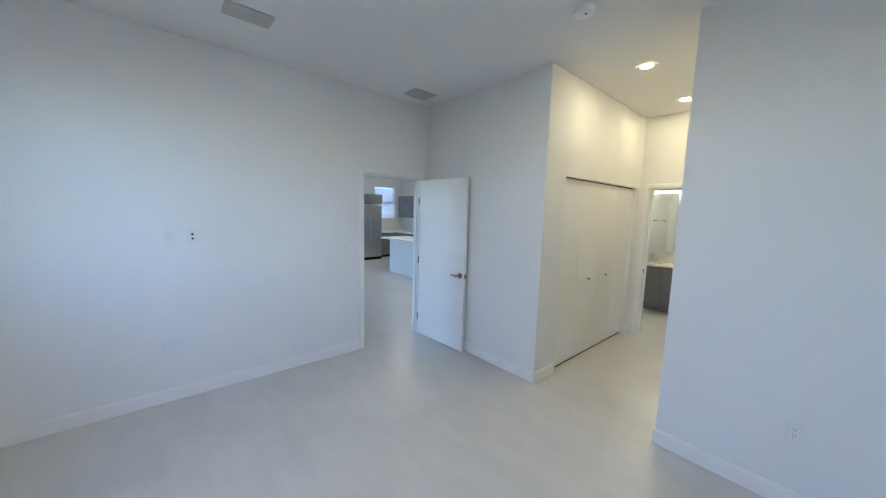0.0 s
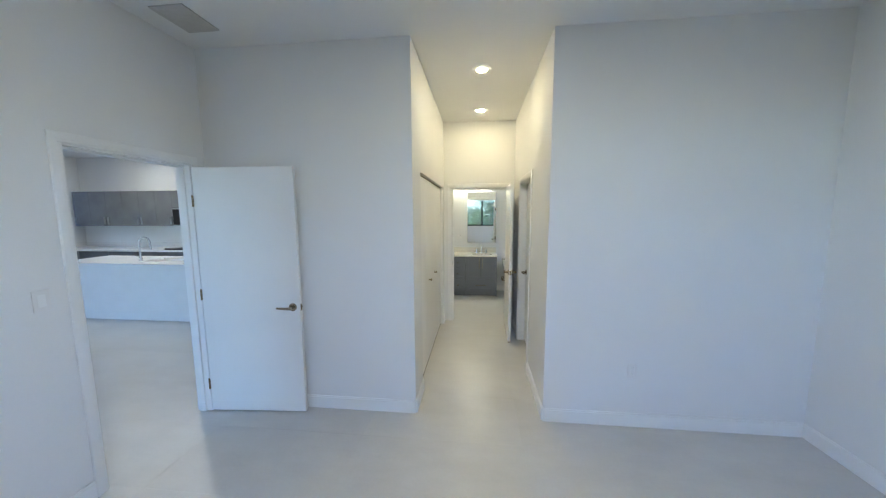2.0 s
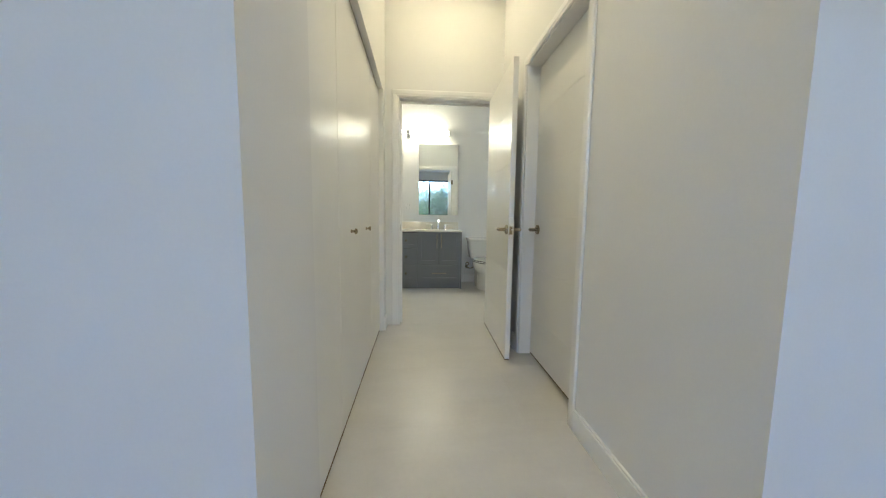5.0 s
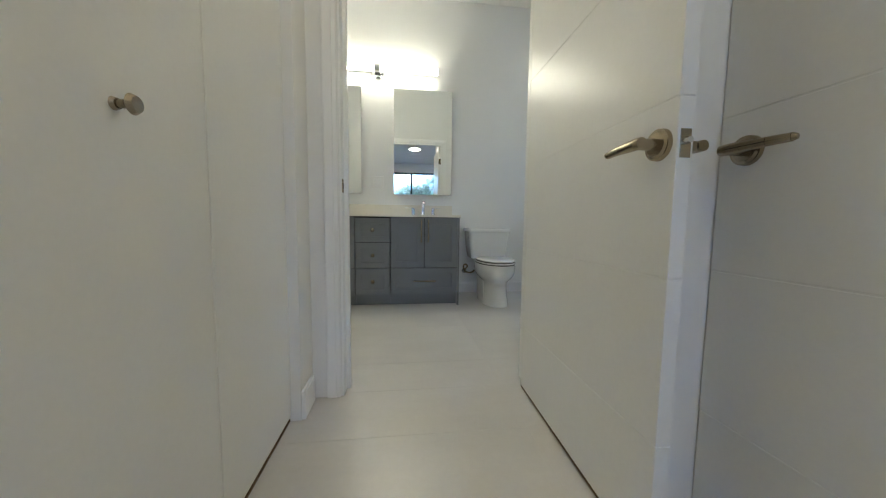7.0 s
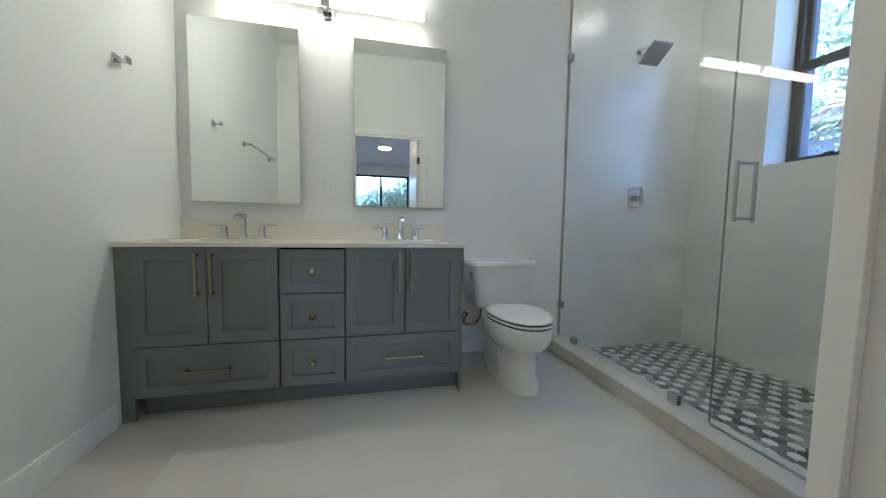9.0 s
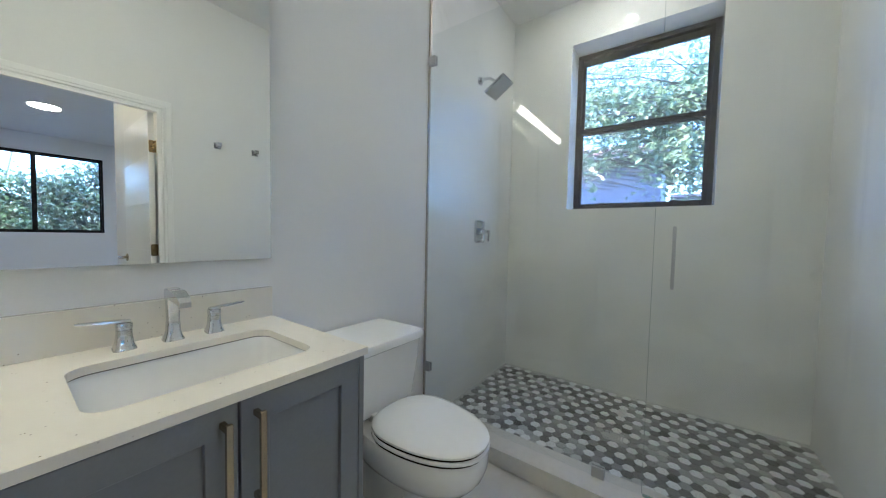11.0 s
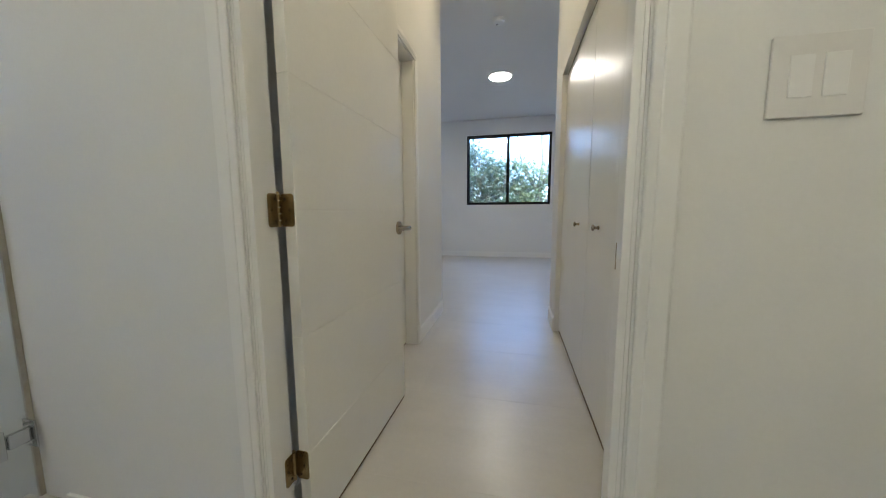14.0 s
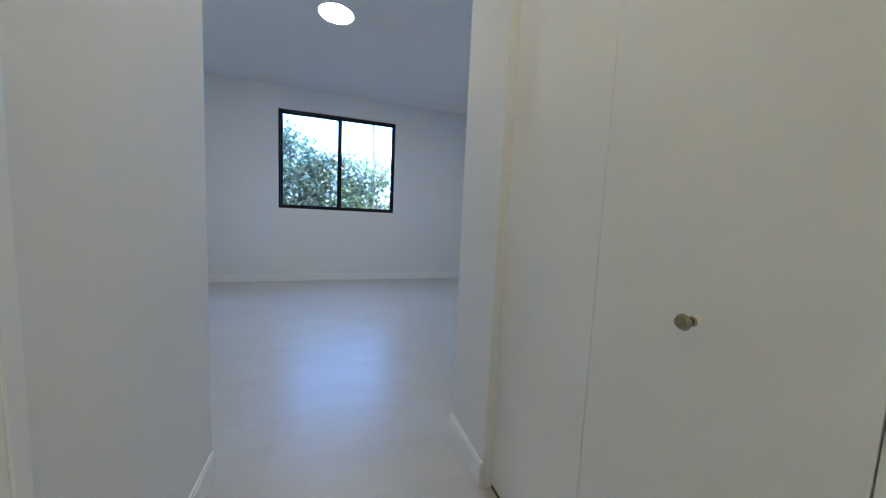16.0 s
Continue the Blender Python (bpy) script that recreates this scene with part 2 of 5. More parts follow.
# ---- setting: floors, walls, ceilings ----
CZ = 3.015
BX0, BX1, BY0 = -1.768, 2.97, -4.177      # bedroom
HX = 1.053                                # hall width
HY = 2.375                                # hall end
SY, NY = 2.475, 4.420                     # bathroom south and north faces
WX = -0.70                                # bathroom west face
SX = 3.045                                 # shower's far wall
DH = 2.06                                 # door openings
KDH = 2.09                                # kitchen door opening
KX, KY = -8.95, 4.30                      # kitchen far corner

structure(boxpart("floor", (KX - 0.3, -4.6, -0.12, 3.4, 4.7, -0.04), FLOOR), "screed under the porcelain floor", "floor")
wall("wall_bedroom_west", "y", BX0 - 0.13, BX0, -4.6, 0.0, 0, CZ, [(-0.945, -0.14, -1, KDH)], WALL, "white painted wall with the door to the kitchen")
wall("wall_kitchen_east", "y", BX0 - 0.13, BX0, 0.13, KY + 0.2, 0, CZ, [], WALL, "white painted kitchen wall")
wall("wall_bedroom_north_left", "x", 0.0, 0.13, BX0 - 0.13, -0.13, 0, CZ, [], WALL, "white painted wall behind the open door")
wall("wall_bedroom_north_right", "x", 0.0, 0.13, HX + 0.13, BX1 + 0.13, 0, CZ, [], WALL, "white painted bedroom wall with an outlet")
wall("wall_bedroom_east", "y", BX1, BX1 + 0.13, -4.6, 0.0, 0, CZ, [], WALL, "white painted bedroom wall")
BW = (-0.408, 1.405, 1.167, 2.687)
wall("wall_bedroom_south", "x", BY0 - 0.16, BY0, BX0, BX1, 0, CZ, [BW], WALL, "white painted wall with a wide sliding window")
CL = (0.368, 2.214)
wall("wall_hall_west", "y", -0.13, 0.0, 0.0, HY, 0, CZ, [(*CL, -1, DH)], WALL, "white painted hall wall with closet doors")
RD = (0.868, 1.692)
wall("wall_hall_east", "y", HX, HX + 0.13, 0.0, HY, 0, CZ, [(*RD, -1, DH)], WALL, "white painted hall wall with a closed door")
BD = (0.123, 0.985)
wall("wall_bath_south", "x", HY, SY, WX - 0.13, SX + 0.35, 0, CZ, [(*BD, -1, DH)], WALL, "white painted wall round the bathroom door")
wall("wall_bath_north", "x", NY, NY + 0.15, WX - 0.13, SX + 0.35, -0.1, CZ, [], WALL, "white painted bathroom wall behind the vanity")
wall("wall_bath_west", "y", WX - 0.13, WX, SY, NY, 0, CZ, [], WALL, "white painted bathroom wall with a towel bar")
SW = (2.978, 3.907, 1.376, 2.682)
wall("wall_shower_east", "y", SX, SX + 0.30, SY, NY, -0.1, CZ, [SW], SHWALL, "pale veined slab wall of the shower with a window")
wall("wall_shower_north", "x", NY - 0.012, NY - 0.001, 1.86, SX, -0.1, CZ, [], HONED, "pale veined slab on the shower wall")
wall("wall_shower_south", "x", SY + 0.001, SY + 0.012, 1.86, SX, -0.1, CZ, [], SHWALL, "pale veined slab on the shower wall")
KW = (3.06, 3.95, 1.385, 2.56)
wall("wall_kitchen_west", "y", KX - 0.13, KX, -4.6, KY, 0, CZ, [KW], WALL, "white painted kitchen wall with a window")
wall("wall_kitchen_north", "x", KY, KY + 0.13, KX - 0.13, BX0 - 0.13, 0, CZ, [], WALL, "white painted kitchen wall")
# the opening is out of view and added to let daylight into the kitchen
wall("wall_living_south", "x", -4.73, -4.6, KX - 0.13, BX0, 0, CZ, [(-6.6, -4.6, 0.02, 2.3)], WALL, "white painted wall of the unseen living room, opening added for daylight")
wall("wall_closet_back", "y", -0.80, -0.70, 0.13, HY, 0, CZ, [], WALL, "plain closet wall")
wall("wall_side_room", "y", 1.9, 2.0, 0.13, HY, 0, CZ, [], WALL, "plain wall behind the closed door")
structure(boxpart("ceiling", (KX - 0.2, -4.75, CZ, 3.45, 4.75, CZ + 0.1), CEIL), "white painted flat ceiling", "ceiling")

# ---- trim: baseboards, casings, jambs ----


def baseboard(axis, face, out, a0, a1):
    """A low board on a wall face; out is the side (+1 or -1) that it stands off to."""
    bm = bmesh.new()
    for t, z0, z1 in ((0.014, 0.0, 0.100), (0.010, 0.100, 0.112)):
        lo, hi = min(face, face + out * t), max(face, face + out * t)
        if axis == "x":
            box(bm, a0, lo, z0, a1, hi, z1, 0.0015, 1)
        else:
            box(bm, lo, a0, z0, hi, a1, z1, 0.0015, 1)
    structure(part("baseboard", bm, TRIM), "white painted baseboard", "baseboard")


CW = 0.062
baseboard("y", BX0, 1, BY0, -0.945 - CW)
baseboard("x", 0.0, -1, BX0 + 0.02, -0.001)
baseboard("y", 0.0, 1, 0.0, CL[0] - 0.004)
baseboard("y", 0.0, 1, CL[1] + 0.004, HY - 0.016)
baseboard("x", 0.0, -1, HX + 0.001, BX1 - 0.015)
baseboard("y", HX, -1, 0.0, RD[0] - CW)
baseboard("y", HX, -1, RD[1] + CW, HY - 0.016)
baseboard("y", BX1, -1, BY0, -0.001)
baseboard("x", BY0, 1, BX0 + 0.015, BX1 - 0.015)
baseboard("x", SY, 1, BD[1] + CW, 1.738)
baseboard("x", SY, 1, WX, BD[0] - CW)
baseboard("y", WX, 1, SY + 0.015, 3.84)
baseboard("x", NY, -1, 0.90, 1.738)


def casing(axis, face, out, a0, a1, top):
    """Moulded boards round three sides of an opening, on one face of its wall."""
    bm = bmesh.new()

    def board(u0, u1, z0, z1, t):
        bv = 0.0045 if t < 0.013 else 0.0035
        lo, hi = min(face, face + out * t), max(face, face + out * t)
        if axis == "x":
            box(bm, u0, lo, z0, u1, hi, z1, bv, 3)
        else:
            box(bm, lo, u0, z0, hi, u1, z1, bv, 3)

    for d, w, t in ((0.004, 0.058, 0.0105), (0.022, 0.036, 0.0135)):
        board(a0 - d - w, a0 - d, 0.0, top + d, t)
        board(a1 + d, a1 + d + w, 0.0, top + d, t)
        board(a0 - d - w, a1 + d + w, top + d, top + d + w, t)
    structure(part("door_casing", bm, TRIM), "white painted moulded door casing", "door casing")


def jamb(axis, p0, p1, a0, a1, top, stop):
    """Lining boards inside a door opening, with a stop bead."""
    bm = bmesh.new()
    t = 0.008

    def board(u0, u1, q0, q1, z0, z1):
        if axis == "x":
            box(bm, u0, q0, z0, u1, q1, z1, 0.001, 1)
        else:
            box(bm, q0, u0, z0, q1, u1, z1, 0.001, 1)

    board(a0 + 0.0005, a0 + t, p0 + 0.001, p1 - 0.001, 0.0, top)
    board(a1 - t, a1 - 0.0005, p0 + 0.001, p1 - 0.001, 0.0, top)
    board(a0 + t, a1 - t, p0 + 0.001, p1 - 0.001, top - t, top - 0.0005)
    s0, s1 = stop
    board(a0 + t, a0 + t + 0.016, s0, s1, 0.0, top - t)
    board(a1 - t - 0.016, a1 - t, s0, s1, 0.0, top - t)
    board(a0 + t + 0.016, a1 - t - 0.016, s0, s1, top - t - 0.016, top - t)
    structure(part("door_jamb", bm, TRIM), "white painted door lining", "door frame")


casing("y", BX0, 1, -0.945, -0.14, KDH)
casing("y", BX0 - 0.13, -1, -0.945, -0.14, KDH)
casing("x", HY, -1, *BD, DH)
casing("x", SY, 1, *BD, DH)
casing("y", HX, -1, *RD, DH)
jamb("y", BX0 - 0.13, BX0, -0.945, -0.14, KDH, (BX0 - 0.10, BX0 - 0.045))
jamb("x", HY, SY, *BD, DH, (HY + 0.068, SY - 0.0015))
jamb("y", HX, HX + 0.13, *RD, DH, (HX + 0.107, HX + 0.128))

# ---- doors ----


def lever(parent, x, y, z, out, way):
    """Round rose, neck and lever; out: side of the leaf, way: where the lever points along it."""
    h = part("rose", tube(tube(bmesh.new(), (x, y, z), (x, y + out * 0.009, z), 0.033, 0.032, 32), (x, y + out * 0.009, z), (x, y + out * 0.012, z), 0.029, 0.024, 32), NICKEL, parent, "brushed nickel lever handle")
    bm = tube(bmesh.new(), (x, y + out * 0.011, z), (x, y + out * 0.052, z), 0.0125, 0.0115, 20)
    part("neck", bm, NICKEL, h)
    bm = bmesh.new()
    yy = y + out * 0.052
    pts = [(-0.014, 0.0, 0.0115), (0.0, 0.0, 0.0125), (0.03, 0.001, 0.0115), (0.075, 0.004, 0.0095), (0.112, 0.010, 0.0085), (0.119, 0.012, 0.005)]
    for (a, da, ra), (b, db, rb) in zip(pts, pts[1:]):
        tube(bm, (x + way * a, yy - out * da, z), (x + way * b, yy - out * db, z), ra, rb, 16)
    part("grip", bm, NICKEL, h)


def hinge(parent, z, x, y, leafward):
    """Butt hinge: barrel with knuckles and two plates."""
    bm = bmesh.new()
    for k in range(5):
        tube(bm, (x, y, z - 0.045 + k * 0.018), (x, y, z - 0.0285 + k * 0.018), 0.0065, None, 14)
    tube(bm, (x, y, z + 0.045), (x, y, z + 0.050), 0.0055, 0.003, 14)
    h = part("hinge", bm, BRASS, parent, "brass-toned butt hinge with rounded plates")
    for s in leafward:
        bm = box(bmesh.new(), *s)
        thin = min(range(3), key=lambda k: abs(s[k + 3] - s[k]))
        corners = [e for e in bm.edges if abs(e.verts[0].co[thin] - e.verts[1].co[thin]) > 1e-4]
        bmesh.ops.bevel(bm, geom=corners, offset=0.009, segments=4, affect="EDGES", profile=0.5)
        pl = part("plate", bm, BRASS, h)
        mid = [(s[k] + s[k + 3]) / 2 for k in range(3)]
        for dz, du in ((-0.030, 0.006), (0.0, -0.006), (0.030, 0.006)):
            c0, c1 = list(mid), list(mid)
            c0[2] += dz
            c1[2] += dz
            wide = max((0, 1), key=lambda k: abs(s[k + 3] - s[k]))
            c0[wide] += du
            c1[wide] += du
            half = abs(s[thin + 3] - s[thin]) / 2 + 0.0006
            c0[thin] -= half
            c1[thin] += half
            part("screw", tube(bmesh.new(), c0, c1, 0.0038, 0.0038, 10), SHADOW, pl)


def leaf(parent, w, y0, y1, grooves, z1):
    bm = bmesh.new()
    if grooves:
        box(bm, 0.002, y0 + 0.0012, 0.018, w - 0.002, y1 - 0.0012, z1 - 0.002)
        zs = [0.016, *grooves, z1]
        for a, b in zip(zs, zs[1:]):
            box(bm, 0.0, y0, a + (0.0016 if a > 0.02 else 0), w, y1, b - (0.0016 if b < z1 else 0), 0.001, 1)
    else:
        box(bm, 0.0, y0, 0.012, w, y1, z1, 0.002, 2)
    return part("leaf", bm, DOORP, parent, "white painted flush door leaf" + (" with horizontal grooves" if grooves else ""))


# brown for painted gap shade under the doors, and for the closet's top track
GAP_BROWN = mottled("gap_shade_and_track_brown", (0.13, 0.085, 0.045), (0.19, 0.13, 0.075), 0.85, 12, 120, 0.1, spec=0.2)
GROOVES = (0.295, 0.655, 1.015, 1.372, 1.73)
d1 = structure(thing("door_1", "white flush bedroom door standing open against the wall", "door", (-1.757, -0.149, 0), rz=3.8), category="door")
leaf(d1, 0.822, 0.0, 0.036, (), 2.066)
lever(d1, 0.762, 0.0, 0.930, -1, -1)
lever(d1, 0.762, 0.036, 0.930, 1, -1)
boxpart("latch_plate", (0.8218, 0.006, 0.897, 0.8235, 0.030, 0.953), NICKEL, d1, 0.0005)
part("latch_bolt", tube(bmesh.new(), (0.823, 0.018, 0.930), (0.833, 0.018, 0.930), 0.008, 0.006, 14), NICKEL, d1)
for z in (0.25, 1.03, 1.80):
    hinge(d1, z, -0.006, -0.004, [(-0.004, 0.003, z - 0.045, -0.002, 0.034, z + 0.045)])

d2 = structure(thing("door_2", "white grooved bathroom door standing open into the hall", "door", (0.980, 2.362, 0), rz=-91.2), category="door")
leaf(d2, 0.80, -0.050, -0.015, GROOVES, 2.052)
# brown strip under the leaf stands in for the shade in the gap
boxpart("bottom_edge", (0.003, -0.0485, 0.006, 0.797, -0.0165, 0.0165), GAP_BROWN, d2, label="brown strip painting the shade under the door")
lever(d2, 0.757, -0.050, 0.930, -1, -1)
lever(d2, 0.757, -0.015, 0.930, 1, -1)
boxpart("latch_plate", (0.7998, -0.044, 0.897, 0.8015, -0.021, 0.953), NICKEL, d2, 0.0005)
part("latch_bolt", tube(bmesh.new(), (0.801, -0.032, 0.930), (0.812, -0.032, 0.930), 0.008, 0.006, 14), CHROME, d2)
for z in (0.255, 1.015, 1.80):
    hinge(d2, z, -0.010, -0.004, [(-0.0025, -0.047, z - 0.045, -0.0002, -0.006, z + 0.045), (-0.048, -0.0062, z - 0.045, -0.012, -0.0040, z + 0.045)])

d3 = structure(thing("door_3", "closed white grooved door in the hall", "door", (1.138, RD[0] + 0.011, 0), rz=90), category="door")
leaf(d3, RD[1] - RD[0] - 0.022, -0.035, 0.0, GROOVES, 2.048)
# gap shade painted under this leaf as well
boxpart("bottom_edge", (0.003, -0.0335, 0.006, RD[1] - RD[0] - 0.025, -0.0015, 0.0165), GAP_BROWN, d3, label="brown strip painting the shade under the door")
lever(d3, 0.738, 0.0, 0.930, 1, -1)

# closet: four flush folding panels on a track
closet = thing("closet_doors", "white flush bifold closet doors with small round knobs", "closet door", (-0.028, 0, 0))
pw = (CL[1] - CL[0]) / 4
for i in range(4):
    a = CL[0] + i * pw
    off = (0.0, 0.0008, 0.0, 0.0008)[i]
    pn = boxpart("panel", (-0.046 + off, a + 0.0008, 0.021, -0.010 + off, a + pw - 0.0008, DH - 0.012), DOORP, closet, 0.002)
    if i in (1, 2):
        yk = a + pw / 2 + 0.004
        bm = tube(bmesh.new(), (-0.010, yk, 0.932), (-0.004, yk, 0.932), 0.010, 0.008, 20)
        tube(bm, (-0.004, yk, 0.932), (0.010, yk, 0.932), 0.006, 0.007, 20)
        tube(bm, (0.010, yk, 0.932), (0.015, yk, 0.932), 0.010, 0.0155, 24)
        tube(bm, (0.015, yk, 0.932), (0.022, yk, 0.932), 0.0155, 0.0115, 24)
        part("knob", bm, NICKEL, pn, "brushed nickel knob")
boxpart("track", (-0.050, CL[0], DH - 0.0095, -0.012, CL[1], DH - 0.0005), GAP_BROWN, closet, label="brown top track")
# brown floor strip puts the dark of the gap below the panels into colour
boxpart("floor_track", (-0.048, CL[0], 0.0, -0.013, CL[1], 0.008), GAP_BROWN, closet, label="brown strip painting the shade under the closet panels")
strike = thing("strike_plate", "brass-toned strike plate let into the door lining", "strike plate", (BD[0] + 0.0085, 2.407, 0.912))
bm = box(bmesh.new(), 0, -0.018, -0.029, 0.0015, 0.0125, 0.029, 0.0006, 1)
part("plate", bm, BRASS, strike)
for zs in (-0.021, 0.021):
    part("screw", tube(bmesh.new(), (0.0012, -0.002, zs), (0.0022, -0.002, zs), 0.0035, 0.003, 12), BRASS, strike)
boxpart("latch_hole", (0.0014, -0.007, -0.012, 0.0019, 0.009, 0.012), SHADOW, strike)

# ---- windows ----


def pane(name, dims, parent):
    ob = boxpart(name, dims, GLASS, parent)
    ob.visible_shadow = False
    return ob


w1 = structure(thing("window_1", "wide black-framed sliding bedroom window", "window", (0, BY0 - 0.035, 0)), category="window")
x0, x1, z0, z1 = BW
bm = bmesh.new()
for d in ((x0, x1, z0, z0 + 0.030), (x0, x1, z1 - 0.030, z1), (x0, x0 + 0.030, z0 + 0.030, z1 - 0.030), (x1 - 0.030, x1, z0 + 0.030, z1 - 0.030)):
    box(bm, d[0], -0.07, d[2], d[1], 0.0, d[3], 0.002, 1)
part("frame", bm, BLACK, w1)
xm = (x0 + x1) / 2
for a, b, y in ((x0 + 0.030, xm + 0.032, -0.034), (xm - 0.032, x1 - 0.030, -0.064)):
    bm = bmesh.new()
    s = 0.026
    sa, sb = (s, 0.064) if a < xm - 0.1 else (0.064, s)
    for d in ((a, b, z0 + 0.030, z0 + 0.030 + s), (a, b, z1 - 0.030 - 0.03, z1 - 0.030), (a, a + sa, z0 + 0.030 + s, z1 - 0.060), (b - sb, b, z0 + 0.030 + s, z1 - 0.060)):
        box(bm, d[0], y, d[2], d[1], y + 0.028, d[3], 0.002, 1)
    sash = part("sash", bm, BLACK, w1)
    pane("pane", (a + sa - 0.005, y + 0.011, z0 + 0.030 + s - 0.005, b - sb + 0.005, y + 0.016, z1 - 0.055), sash)
bm = box(bmesh.new(), xm - 0.02, -0.004, 1.86, xm - 0.004, 0.008, 1.96, 0.003, 1)
part("latch", bm, BLACK, w1)

w2 = structure(thing("window_2", "bronze-framed single-hung window in the shower wall", "window", (SX + 0.20, 0, 0)), category="window")
y0, y1, z0, z1 = SW
f = 0.034
bm = bmesh.new()
for d in ((y0, y1, z0, z0 + f + 0.008), (y0, y1, z1 - f, z1), (y0, y0 + f, z0 + f, z1 - f), (y1 - f, y1, z0 + f, z1 - f)):
    box(bm, 0.0, d[0], d[2], 0.07, d[1], d[3], 0.002, 1)
part("frame", bm, BRONZE, w2)
zm = 2.043
for za, zb, x in ((z0 + f, zm + 0.025, 0.010), (zm - 0.025, z1 - f, 0.040)):
    bm = bmesh.new()
    s = 0.024
    for d in ((y0 + f, y1 - f, za, za + s), (y0 + f, y1 - f, zb - 0.045, zb), (y0 + f, y0 + f + s, za + s, zb - 0.045), (y1 - f - s, y1 - f, za + s, zb - 0.045)):
        box(bm, x, d[0], d[2], x + 0.026, d[1], d[3], 0.002, 1)
    sash = part("sash", bm, BRONZE, w2)
    pane("pane", (x + 0.010, y0 + f + s - 0.004, za + s - 0.004, x + 0.015, y1 - f - s + 0.004, zb - 0.041), sash)
for yk in (y0 + 0.22, y1 - 0.22):
    boxpart("sash_lock", (-0.006, yk - 0.025, z0 + f + 0.012, 0.012, yk + 0.025, z0 + f + 0.03), BRONZE, w2, 0.003)

w3 = structure(thing("window_3", "white-framed kitchen window with horizontal blinds", "window", (KX - 0.06, 0, 0)), category="window")
y0, y1, z0, z1 = KW
bm = bmesh.new()
for d in ((y0, y1, z0, z0 + 0.05), (y0, y1, z1 - 0.05, z1), (y0, y0 + 0.05, z0 + 0.05, z1 - 0.05), (y1 - 0.05, y1, z0 + 0.05, z1 - 0.05), (y0 + 0.05, y1 - 0.05, 1.94, 2.0)):
    box(bm, -0.03, d[0], d[2], 0.03, d[1], d[3], 0.002, 1)
part("frame", bm, TRIM, w3)
pane("pane", (-0.004, y0 + 0.05, z0 + 0.05, 0.002, y1 - 0.05, z1 - 0.05), w3)
boxpart("sill", (0.03, y0 - 0.02, z0 - 0.02, 0.09, y1 + 0.02, z0), TRIM, w3, 0.003)
blind = thing("window_blind", "white horizontal slat blind hanging in the kitchen window", "window blind", (KX + 0.012, (y0 + y1) / 2, 0))
hw = (y1 - y0) / 2 - 0.03
boxpart("head_rail", (-0.022, -hw, z1 - 0.045, 0.022, hw, z1 - 0.002), TRIM, blind, 0.003)
slat_me = None
for k in range(int((z1 - z0 - 0.07) / 0.047)):
    if slat_me is None:
        ob = boxpart("slat", (-0.025, -hw, -0.0015, 0.025, hw, 0.0015), TRIM, blind)
        slat_me = ob.data
    else:
        ob = new("slat", slat_me)
        ob.parent = blind
    ob.matrix_basis = pose(0, 0, z0 + 0.02 + k * 0.047, 0, 48, 0)

# ---- ceiling fittings ----


def downlight(x, y, r, lamp, name, label, z=CZ):
    t = thing(name, label, "ceiling light", (x, y, z), "recessed ceiling lights")
    lit = r if r > 0.1 else r * 0.68
    bm = bmesh.new()
    tube(bm, (0, 0, -0.006), (0, 0, 0), r + 0.016, r + 0.020, 40)
    part("trim_ring", bm, TRIM, t)
    part("diffuser", tube(bmesh.new(), (0, 0, -0.0085), (0, 0, -0.0062), lit - 0.001, lit, 40), lamp, t, "glowing frosted diffuser")
    return t


downlight(0.541, 0.642, 0.066, LAMP_WARM, "downlight", "small round warm recessed downlight in the hall ceiling")
downlight(0.545, 1.860, 0.066, LAMP_WARM, "downlight", "small round warm recessed downlight in the hall ceiling")
downlight(0.588, -1.99, 0.155, LAMP_BED, "downlight", "large round flush LED light in the bedroom ceiling")
downlight(2.60, 3.55, 0.060, LAMP_SHOWER, "downlight", "small round recessed downlight over the shower")
# three known kitchen lights; the two at x -4.3 are unseen and added
for x, y in ((-5.56, 2.05), (-6.85, 3.17), (-5.62, 3.25), (-4.3, 2.05), (-4.3, 3.25)):
    downlight(x, y, 0.070, LAMP_COOL, "downlight", "small round recessed downlight in the kitchen ceiling")

smoke = thing("smoke_detector", "white round smoke detector on the ceiling", "smoke detector", (0.543, -0.53, CZ))
bm = tube(bmesh.new(), (0, 0, -0.012), (0, 0, 0), 0.066, 0.066, 40)
part("base", bm, TRIM, smoke)
bm = tube(bmesh.new(), (0, 0, -0.034), (0, 0, -0.012), 0.060, 0.064, 40)
tube(bm, (0, 0, -0.042), (0, 0, -0.034), 0.040, 0.058, 40)
part("cover", bm, TRIM, smoke)
part("test_button", tube(bmesh.new(), (0.02, -0.012, -0.044), (0.02, -0.012, -0.0415), 0.008, None, 16), SHADOW, smoke)


